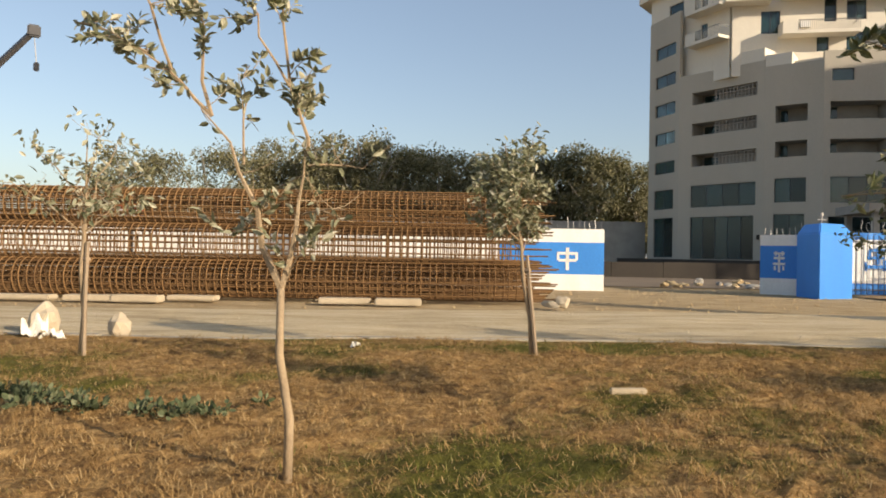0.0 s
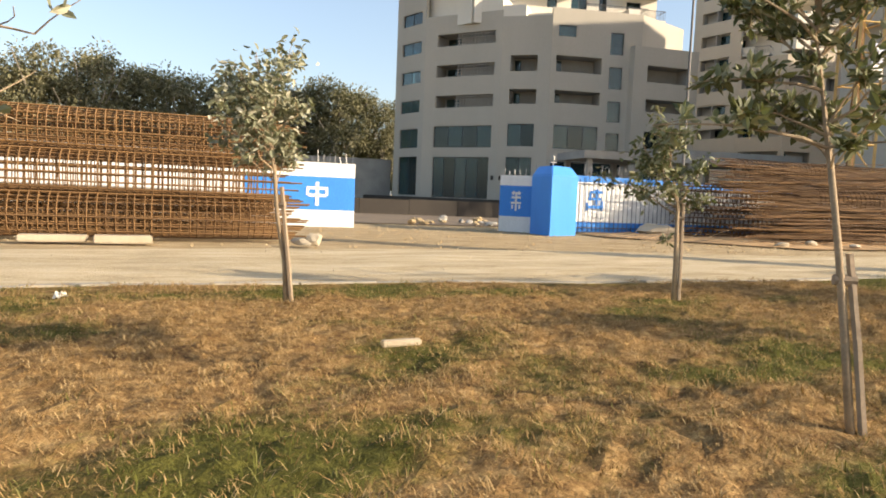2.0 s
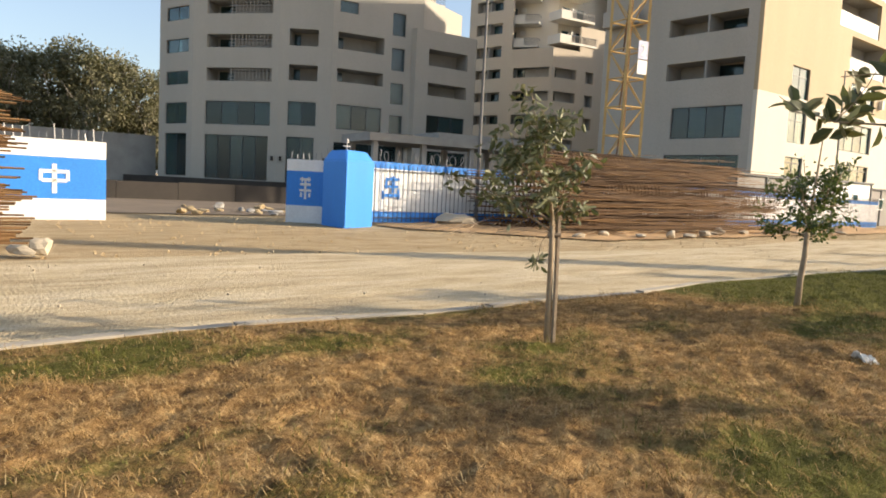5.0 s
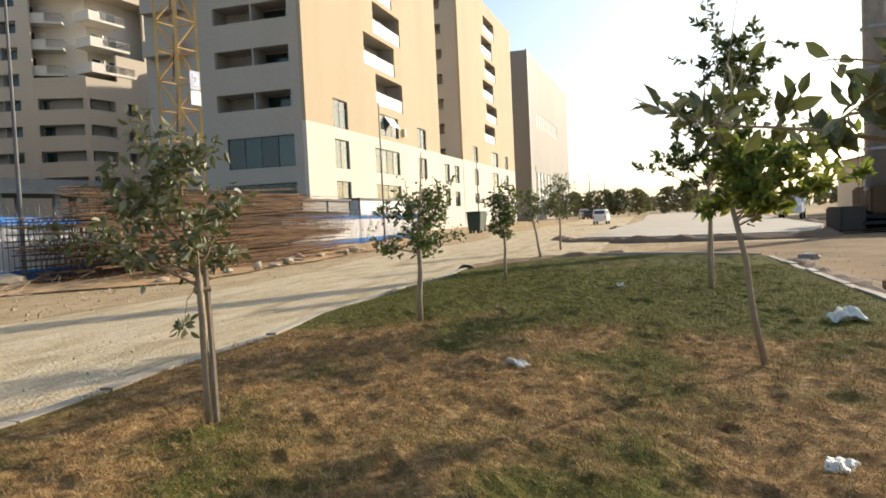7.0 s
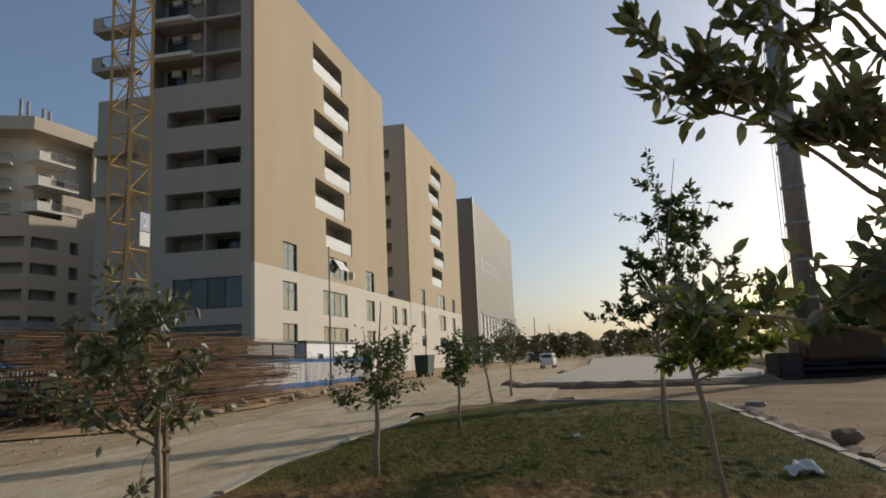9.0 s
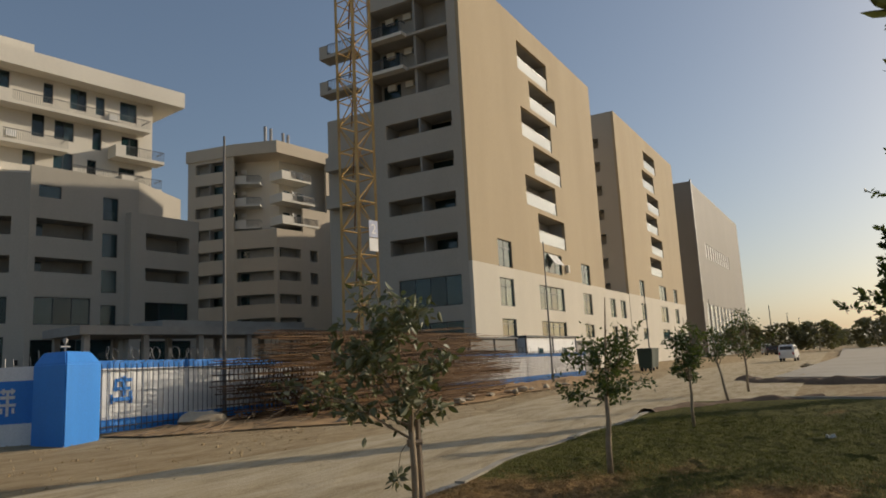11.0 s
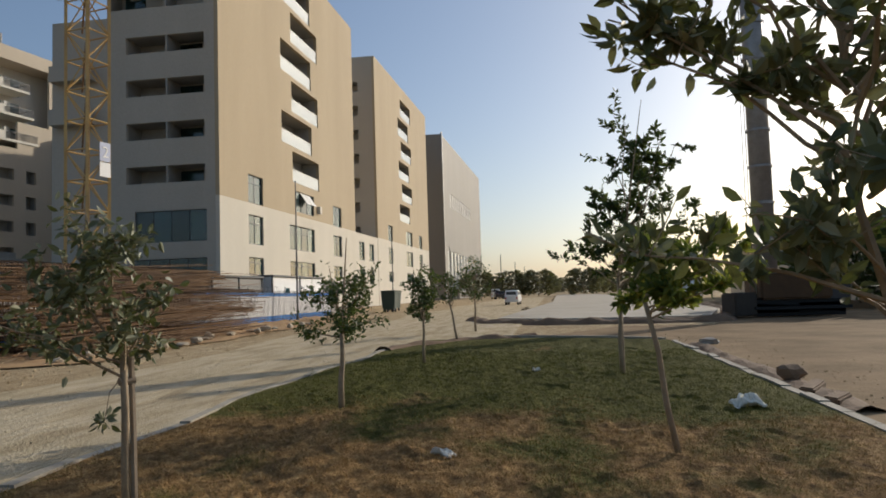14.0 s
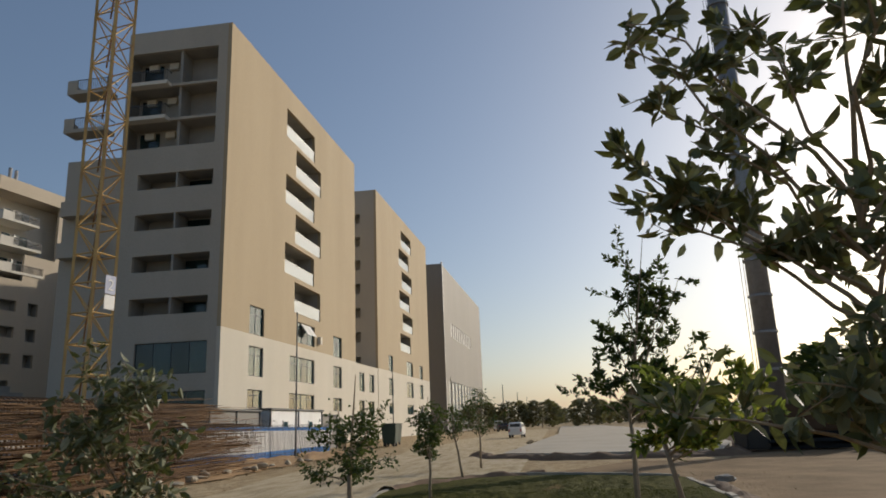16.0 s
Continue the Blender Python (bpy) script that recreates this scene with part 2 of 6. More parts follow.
# ---- builders ----
def part(name, bm, mat, parent=None, label="", smooth=False):
    """Links a bmesh, in plan units, as one mesh object in metres."""
    bm.transform(Matrix.Scale(UNIT, 4))
    me = bpy.data.meshes.new(name)
    if smooth:
        for f in bm.faces:
            f.smooth = True
    bm.to_mesh(me)
    bm.free()
    me.materials.append(mat)
    ob = new(name, me)
    if parent:
        ob.parent = parent
    if label:
        ob["label"] = label
    return ob


def raw(name, verts, faces, mat, parent=None, label=""):
    """A mesh from lists of vertices and faces, in plan units."""
    me = bpy.data.meshes.new(name)
    me.from_pydata([(x * UNIT, y * UNIT, z * UNIT) for x, y, z in verts], [], faces)
    me.materials.append(mat)
    ob = new(name, me)
    if parent:
        ob.parent = parent
    if label:
        ob["label"] = label
    return ob


def thing(name, x, y, z, label, category, group="", kind="", rz=0):
    ob = new(name)
    ob.empty_display_size = 0.3
    ob.matrix_basis = pose(x * UNIT, y * UNIT, z * UNIT, 0, 0, rz)
    return tagged(ob, label, category, group, kind)


def under(ob, parent):
    """Parents ob without moving it."""
    ob.parent = parent
    m, o = Matrix.Identity(4), parent
    while o:
        m = o.matrix_parent_inverse @ o.matrix_basis @ m
        o = o.parent
    ob.matrix_parent_inverse = m.inverted()
    return ob


def box(bm, cx, cy, cz, sx, sy, sz, rz=0.0, bevel=0.0):
    m = pose(cx, cy, cz, 0, 0, rz) @ Matrix.Diagonal((sx, sy, sz, 1))
    r = bmesh.ops.create_cube(bm, size=1.0, matrix=m)
    if bevel:
        edges = {e for v in r["verts"] for e in v.link_edges}
        bmesh.ops.bevel(bm, geom=list(edges), offset=bevel, segments=2, affect="EDGES")


def tube(bm, a, b, r0, r1=None, n=6):
    a, b = Vector(a), Vector(b)
    d = b - a
    if d.length < 1e-5:
        return
    m = Matrix.Translation((a + b) / 2) @ d.to_track_quat("Z", "Y").to_matrix().to_4x4()
    bmesh.ops.create_cone(bm, cap_ends=True, segments=n, radius1=r0, radius2=r0 if r1 is None else r1, depth=d.length, matrix=m)


class Face:
    """A vertical facade from p to q, left to right as seen from outside: u along it, w outwards."""

    def __init__(self, p, q):
        self.p, d = Vector(p), Vector(q) - Vector(p)
        self.length = d.length
        self.u = d.normalized()
        self.n = Vector((self.u.y, -self.u.x))

    def at(self, u, z, w=0.0):
        xy = self.p + self.u * u + self.n * w
        return (xy.x, xy.y, z)

    def slab(self, bm, u0, u1, z0, z1, w0, w1):
        v = [bm.verts.new(self.at(u, z, w)) for w in (w0, w1) for z in (z0, z1) for u in (u0, u1)]
        for i in ((4, 5, 7, 6), (1, 0, 2, 3), (0, 4, 6, 2), (5, 1, 3, 7), (2, 6, 7, 3), (0, 1, 5, 4)):
            bm.faces.new([v[k] for k in i])

    def wall(self, bm, z0, z1, openings, thick=0.3, u0=0.0, u1=None):
        u1 = self.length if u1 is None else u1
        zs = sorted({z0, z1, *(z for o in openings for z in (o[2], o[3]) if z0 < z < z1)})
        us = sorted({u0, u1, *(u for o in openings for u in (o[0], o[1]) if u0 < u < u1)})
        solid = {(i, j) for i in range(len(us) - 1) for j in range(len(zs) - 1)
                 if not any(o[0] < (us[i] + us[i + 1]) / 2 < o[1] and o[2] < (zs[j] + zs[j + 1]) / 2 < o[3] for o in openings)}
        made = {}

        def v(i, j, w):
            if (i, j, w) not in made:
                made[i, j, w] = bm.verts.new(self.at(us[i], zs[j], -thick * w))
            return made[i, j, w]

        for i, j in solid:
            bm.faces.new((v(i, j, 0), v(i + 1, j, 0), v(i + 1, j + 1, 0), v(i, j + 1, 0)))
            bm.faces.new((v(i, j, 1), v(i, j + 1, 1), v(i + 1, j + 1, 1), v(i + 1, j, 1)))
            for di, dj, a, b in ((-1, 0, (i, j + 1), (i, j)), (1, 0, (i + 1, j), (i + 1, j + 1)), (0, -1, (i, j), (i + 1, j)), (0, 1, (i + 1, j + 1), (i, j + 1))):
                if (i + di, j + dj) not in solid:
                    bm.faces.new((v(*b, 0), v(*a, 0), v(*a, 1), v(*b, 1)))


def window(face, u0, u1, z0, z1, parent, lights=2, mat=None, deep=0.14, transom=False, frame_mat=None):
    """A framed window in an opening, with its panes."""
    t = 0.06
    bm = bmesh.new()
    ring = []
    for w in (-deep - 0.05, -deep + 0.02):
        for e in (0.0, t):
            ring.append([bm.verts.new(face.at(u, z, w)) for u, z in ((u0 + e, z0 + e), (u1 - e, z0 + e), (u1 - e, z1 - e), (u0 + e, z1 - e))])
    for k in range(4):
        j = (k + 1) % 4
        for a, b in ((2, 3), (3, 1), (1, 0), (0, 2)):
            bm.faces.new((ring[a][k], ring[a][j], ring[b][j], ring[b][k]))
    win = under(part("window", bm, frame_mat or FRAME), parent)
    step = (u1 - u0) / lights
    for i in range(1, lights):
        bm = bmesh.new()
        c = u0 + i * step
        face.slab(bm, c - t / 2, c + t / 2, z0 + t, z1 - t, -deep - 0.045, -deep + 0.015)
        under(part("mullion", bm, frame_mat or FRAME), win)
    if transom:
        bm = bmesh.new()
        zt = z0 + (z1 - z0) * 0.7
        face.slab(bm, u0 + t, u1 - t, zt - t / 2, zt + t / 2, -deep - 0.042, -deep + 0.012)
        under(part("transom", bm, frame_mat or FRAME), win)
    for i in range(lights):
        bm = bmesh.new()
        face.slab(bm, u0 + i * step + t * 0.5, u0 + (i + 1) * step - t * 0.5, z0 + t, z1 - t, -deep - 0.025, -deep - 0.012)
        pane = under(part("pane", bm, mat or random.choice(GLASSES)), win)
        pane.visible_shadow = False
    return win


def loggia(face, u0, u1, z0, z1, parent, wall_mat, deep=1.5, divide=False, screen=False, glass=0.0):
    """A recessed balcony: floor, soffit, side and back walls, a door at the back."""
    bm = bmesh.new()
    t = 0.12
    face.slab(bm, u0 - t, u1 + t, z0 - t, z0, -deep, -0.3)
    face.slab(bm, u0 - t, u1 + t, z1, z1 + t, -deep, -0.3)
    face.slab(bm, u0 - t, u0, z0, z1, -deep, -0.3)
    face.slab(bm, u1, u1 + t, z0, z1, -deep, -0.3)
    face.slab(bm, u0 - t, u1 + t, z0 - t, z1 + t, -deep - t, -deep)
    bal = under(part("balcony", bm, wall_mat), parent)
    w = u1 - u0
    bm = bmesh.new()
    d0, d1 = (0.5, 0.82) if divide else (0.04, 0.26)
    face.slab(bm, u0 + w * d0, u0 + w * d1, z0, z0 + (z1 - z0) * 0.9, -deep, -deep + 0.05)
    under(part("balcony_door", bm, GLASS), bal)
    if divide:
        bm = bmesh.new()
        c = u0 + w * 0.52
        face.slab(bm, c - 0.06, c + 0.06, z0, z1, -deep, -0.02)
        under(part("partition", bm, wall_mat), bal)
    if screen:
        bm = bmesh.new()
        a, b = u0 + w * 0.34, u1
        for i in range(12):
            c = a + (b - a) * (i + 0.5) / 12
            face.slab(bm, c - 0.03, c + 0.03, z0, z1, -0.22, -0.16)
        for i in range(4):
            z = z0 + (z1 - z0) * (i + 0.5) / 4
            face.slab(bm, a, b, z - 0.03, z + 0.03, -0.23, -0.17)
        under(part("lattice_screen", bm, wall_mat), bal)
    if glass:
        bm = bmesh.new()
        face.slab(bm, u0, u1, z0 + 0.05, z0 + glass, -0.10, -0.07)
        p = under(part("glass_balustrade", bm, CLEAR), bal)
        bm = bmesh.new()
        face.slab(bm, u0, u1, z0 + glass, z0 + glass + 0.05, -0.12, -0.05)
        under(part("handrail", bm, GALV), bal)
    return bal


def prism(bm, pts, z0, z1):
    low = [bm.verts.new((x, y, z0)) for x, y in pts]
    top = [bm.verts.new((x, y, z1)) for x, y in pts]
    bm.faces.new(top)
    bm.faces.new(list(reversed(low)))
    for i in range(len(pts)):
        j = (i + 1) % len(pts)
        bm.faces.new((low[i], low[j], top[j], top[i]))
    bmesh.ops.recalc_face_normals(bm, faces=bm.faces)


def projecting_balcony(face, u0, u1, z, out, parent, mat, solid=0.5, railing=True):
    """A balcony slab that stands out, with a solid piece of parapet and a railing."""
    bm = bmesh.new()
    face.slab(bm, u0, u1, z - 0.28, z, 0.0, out)
    s = u0 + (u1 - u0) * solid
    if solid > 0:
        face.slab(bm, u0, s, z, z + 0.85, out - 0.14, out)
        face.slab(bm, u0, u0 + 0.14, z, z + 0.85, 0.0, out - 0.14)
    bal = under(part("balcony", bm, mat), parent)
    if railing:
        bm = bmesh.new()
        face.slab(bm, s, u1, z + 0.84, z + 0.89, out - 0.09, out - 0.04)
        face.slab(bm, u1 - 0.09, u1 - 0.04, z + 0.84, z + 0.89, 0.0, out - 0.09)
        n = max(3, int((u1 - s) / 0.16))
        for i in range(n + 1):
            c = s + 0.03 + (u1 - s - 0.08) * i / n
            face.slab(bm, c - 0.012, c + 0.012, z, z + 0.84, out - 0.08, out - 0.05)
        under(part("railing", bm, RAIL), bal)
    return bal


# ---- ground ----
def sheet(name, pts, z, mat, label, category, thick=0.0):
    bm = bmesh.new()
    if thick:
        prism(bm, pts, z - thick, z)
    else:
        bm.faces.new([bm.verts.new((x, y, z)) for x, y in pts])
        bmesh.ops.recalc_face_normals(bm, faces=bm.faces)
    return tagged(part(name, bm, mat), label, category, kind="structure")


sheet("ground", [(-1500, -1500), (1500, -1500), (1500, 1500), (-1500, 1500)], -0.06, EARTH, "dry sandy earth of a building site", "ground")


def swell(x, y, lumps):
    """Unevenness of the ground: broad waves, lumps and, on turf, small tufts."""
    z = 0.035 * noise.noise((x * 0.5, y * 0.9, 3.1)) + 0.015 * lumps * noise.noise((x * 2.1, y * 2.3, 7.7))
    return z + (lumps - 1) * (0.022 * noise.noise((x * 3.3, y * 4.1, 1.7)) + 0.034 * noise.noise((x * 7.3, y * 8.6, 5.2)))


def strip(name, x0, x1, y0, y1, step, height, mat, label, category, rows=14, lumps=1.0):
    """A gently uneven band of ground between two edges that are functions of x."""
    nx, ny = int((x1 - x0) / step), rows
    verts, faces = [], []
    for i in range(nx + 1):
        x = x0 + (x1 - x0) * i / nx
        for j in range(ny + 1):
            s = j / ny
            y = y0(x) + (y1(x) - y0(x)) * s
            edge = min(1.0, min(s, 1 - s) * 8, (x - x0) / 2 + 0.02, (x1 - x) / 2 + 0.02)
            z = height + swell(x, y, lumps) * edge
            verts.append((x, y, z))
    for i in range(nx):
        for j in range(ny):
            a = i * (ny + 1) + j
            faces.append((a, a + ny + 1, a + ny + 2, a + 1))
    return tagged(raw(name, verts, faces, mat), label, category, kind="structure")


def road_edge(x):
    return 9.55 + 0.10 * math.sin(x * 0.7) + 0.06 * math.sin(x * 1.9 + 1) - (0.9 * ((x - 16) / 5) ** 2 if x > 16 else 0)


def south_edge(x):
    return 3.05 if x > 6.4 else 3.05 - 0.03 * (6.4 - x) ** 2 if x > -6 else -1.6 + 0.1 * (x + 6)


strip("road", -60, 130, lambda x: min(9.3, road_edge(min(x, 20)) - 0.3) if x < 20 else 6.9, lambda x: 14.2 + 0.5 * math.sin(x * 0.3), 0.8, -0.005, TRACK, "pale dusty unpaved road with tyre marks", "road")


def green(x, y):
    """How green the turf is at a place: greener to the east and in patches."""
    g = 0.30 + 0.75 * noise.noise((x * 0.55, y * 0.95, 4.2)) + 0.35 * noise.noise((x * 1.7, y * 2.2, 9.2))
    g += 0.8 * min(1.0, max(0.0, (x - 8.2) / 1.1)) + 0.25 * min(1.0, max(0.0, (5.0 - y) / 1.2)) - 0.1
    return min(1.0, max(0.0, g))


lawn = strip("lawn", -40, 20.4, lambda x: south_edge(x) if x < 18.6 else 3.05 + (x - 18.6) ** 2 * 0.8, road_edge, 0.11, 0.05, TURF, "dry brown lawn with green patches", "lawn", 72, 2.0)
turf = lawn.data.attributes.new("green", "FLOAT", "POINT")
for i, v in enumerate(lawn.data.vertices):
    turf.data[i].value = green(v.co.x / UNIT, v.co.y / UNIT)
sheet("dirt_track", [(-40, -30), (24, -30), (60, -24), (60, -6), (34, -2.2), (26.4, 0.4), (26.8, 3.4), (21.4, 6.6), (20.6, 3.2), (18, 2.88), (6, 2.88), (0, 1.6), (-40, -6)], -0.035, material("brown_dirt", (0.30, 0.21, 0.12), (0.13, 0.085, 0.045), 0.5, 12, 0.95, bump=0.9, spec=0.05), "brown uneven dirt beside the lawn", "ground")
sheet("paved_slab", [(31.6, 8.0), (29.9, 5.8), (29.5, 2.7), (29.5, -0.2), (37, -2.2), (75, -5.0), (160, -3.0), (160, 4.6), (70, 5.6)], 0.16, material("pale_paving", (0.44, 0.385, 0.30), (0.34, 0.295, 0.225), 0.3, 20, 0.9), "pale raised concrete slab at the end of the lawn", "paving", 0.24)


def ridge(pts, width, height, label):
    """A low heaped bank of soil along a line."""
    verts, faces = [], []
    line = []
    for a, b in zip(pts, pts[1:]):
        n = max(2, int((Vector(b) - Vector(a)).length / 0.25))
        line += [Vector(a).lerp(Vector(b), i / n) for i in range(n)]
    line.append(Vector(pts[-1]))
    for i, c in enumerate(line):
        d = (line[min(i + 1, len(line) - 1)] - line[max(i - 1, 0)]).normalized()
        side = Vector((d.y, -d.x))
        for j in range(9):
            s = j / 4 - 1
            x, y = c + side * s * width * (0.5 + 0.12 * noise.noise((c.x, c.y, j * 0.1)))
            z = -0.08 + (height + 0.08) * (1 - s * s) * (0.8 + 0.5 * noise.noise((x * 1.3, y * 1.3, 3))) + 0.05 * noise.noise((x * 5, y * 5, 1)) * (1 - abs(s))
            verts.append((x, y, z))
    for i in range(len(line) - 1):
        for j in range(8):
            a = i * 9 + j
            faces.append((a, a + 1, a + 10, a + 9))
    return tagged(raw("soil_bank", verts, faces, SOIL), label, "soil", kind="structure")


SOIL = material("dark_brown_soil", (0.21, 0.135, 0.08), (0.12, 0.075, 0.045), 1.5, 25, 0.95, bump=0.6)
ridge([(33.5, 9.3), (31.2, 8.4), (29.4, 5.9), (29.0, 2.7), (29.0, -0.5), (37, -2.7), (48, -3.6)], 1.0, 0.2, "low brown soil bank before the slab")
ridge([(17.2, 9.5), (18.4, 9.25), (20.2, 8.0), (21.0, 6.2)], 0.6, 0.16, "low soil bank at the lawn's end")
ridge([(9.3, 2.6), (11.0, 2.62), (13.0, 2.58), (15.5, 2.6), (18.4, 2.5)], 0.55, 0.05, "low crumbled soil strip beside the kerb")


# ---- buildings ----
def building_b():
    x0, y0, x1, y1, top = 46.7, 27.9, 78.0, 27.15, 31.8
    b = thing("apartment_building", x0, y0, 0, "tan and cream rendered apartment block with glazed corner loggias", "building")
    front, west = Face((x0, y0), (x1, y1)), Face((x0, 40.6), (x0, y0 + 0.002))
    back = 39.0
    wins = [(4.4, 7.0, 8.53, 10.7, 2), (4.4, 7.0, 5.43, 7.65, 2), (4.4, 7.0, 3.1, 4.45, 2), (12.3, 18.3, 5.45, 7.6, 4), (13.8, 18.3, 8.85, 10.7, 3),
            (12.3, 18.3, 3.1, 4.45, 4), (23.7, 26.4, 8.46, 10.55, 2), (23.7, 26.4, 5.4, 7.55, 2), (23.7, 26.4, 3.1, 4.4, 2)]
    logs = [((10.9, 18.0) if i % 2 == 0 else (13.2, 19.8)) + (27.0 - 3.12 * i, 29.7 - 3.12 * i) for i in range(6)]
    holes = [w[:4] for w in wins] + logs
    bm = bmesh.new()
    front.wall(bm, 0, 8.5, holes)
    under(part("wall", bm, CREAM), b)
    bm = bmesh.new()
    front.wall(bm, 8.5, top, holes)
    under(part("wall", bm, TAN), b)
    for u0, u1, z0, z1, n in wins:
        window(front, u0, u1, z0, z1, b, n, transom=True)
    for u0, u1, z0, z1 in logs:
        loggia(front, u0, u1, z0, z1, b, SHADEPLASTER, 1.7, glass=1.1)
    # the casement that stands open
    bm = bmesh.new()
    for u in (15.1, 16.3):
        a, c = Vector(front.at(u, 10.6, -0.1)), Vector(front.at(u + 1.1, 10.6, -0.1))
        d, e = Vector(front.at(u + 1.1, 9.65, 0.55)), Vector(front.at(u, 9.65, 0.55))
        lift = Vector((0, 0, 0.04))
        vs = [bm.verts.new(p) for p in (a, c, d, e, a + lift, c + lift, d + lift, e + lift)]
        for i in ((0, 1, 2, 3), (7, 6, 5, 4), (0, 4, 5, 1), (1, 5, 6, 2), (2, 6, 7, 3), (3, 7, 4, 0)):
            bm.faces.new([vs[k] for k in i])
    under(part("open_casement", bm, WHITEFRAME), b)
    # west side, long loggias below and terraces above
    wl = [(5.75, 11.65, 18.85 - 3.1 * i, 20.05 - 3.1 * i) for i in range(4)]
    glaz = [(6.4, 11.75, 5.4, 7.6), (6.0, 11.75, 3.0, 4.25)]
    tall = [(4.4, 11.65, 22.1, 24.2), (4.4, 11.65, 24.4, 27.0), (4.4, 11.65, 27.2, 30.0)]
    bm = bmesh.new()
    west.wall(bm, 0, 21.6, wl + glaz, u1=west.length - 0.3)
    west.wall(bm, 21.6, top, tall, u0=4.3, u1=west.length - 0.3)
    under(part("wall", bm, SHADEGREY), b)
    for o in wl:
        loggia(west, *o, b, SHADEPLASTER, 1.9, divide=True)
    for o in glaz:
        window(west, *o, b, 4)
    for i, o in enumerate(tall):
        loggia(west, *o, b, SHADEPLASTER, 1.7)
        for u in (5.2, 6.9):
            bm = bmesh.new()
            west.slab(bm, u, u + 0.75, o[3] - 0.75, o[3] - 0.25, -1.7, -1.4)
            under(part("air_conditioner", bm, PALE), b)
        bm = bmesh.new()
        west.slab(bm, 8.5, 8.7, o[2], o[3], -1.7, -0.25)
        under(part("partition", bm, SHADEPLASTER), b)
        if i:
            projecting_balcony(west, 4.9, 8.0, o[2], 0.7, b, PALE, 0.0)
    for z in (14.2, 17.3, 23.6, 26.7):
        projecting_balcony(west, 0.4, 3.6, z, 1.4 if z > 20 else 0.9, b, SHADEGREY, 1.0 if z < 20 else 0.25, z > 20)
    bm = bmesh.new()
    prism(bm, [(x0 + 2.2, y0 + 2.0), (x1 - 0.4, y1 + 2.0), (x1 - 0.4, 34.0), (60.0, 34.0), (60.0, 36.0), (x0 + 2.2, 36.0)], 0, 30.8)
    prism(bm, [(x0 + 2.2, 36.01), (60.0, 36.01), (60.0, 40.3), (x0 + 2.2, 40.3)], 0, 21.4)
    under(part("interior", bm, UNLIT_ROOM), b)
    bm = bmesh.new()
    prism(bm, [(x0 + 0.3, y0 + 0.3), (x1 - 0.3, y1 + 0.3), (x1 - 0.3, 34.0), (60.0, 34.0), (60.0, 36.2), (x0 + 0.3, 36.2)], top - 0.9, top - 0.5)
    under(part("roof", bm, CONC), b)
    bm = bmesh.new()
    Face((x1, y1 + 0.003), (x1, 34.3)).wall(bm, 0, top, [], u0=0.3)
    Face((x1 - 0.3, 34.3), (60.31, 34.3)).wall(bm, 0, top, [])
    Face((60.3, 34.0), (60.3, 36.5)).wall(bm, 21.61, top, [])
    Face((60.0, 36.5), (x0 + 0.31, 36.5)).wall(bm, 21.7, top, [])
    Face((60.3, 34.0), (60.3, 40.6)).wall(bm, 0, 21.6, [])
    Face((60.0, 40.6), (x0 + 0.31, 40.6)).wall(bm, 0, 21.6, [])
    under(part("wall", bm, TAN), b)
    bm = bmesh.new()
    front.slab(bm, 19.2, 19.6, 9.2, 9.9, 0.0, 0.3)
    under(part("air_conditioner", bm, PALE), b)
    return b


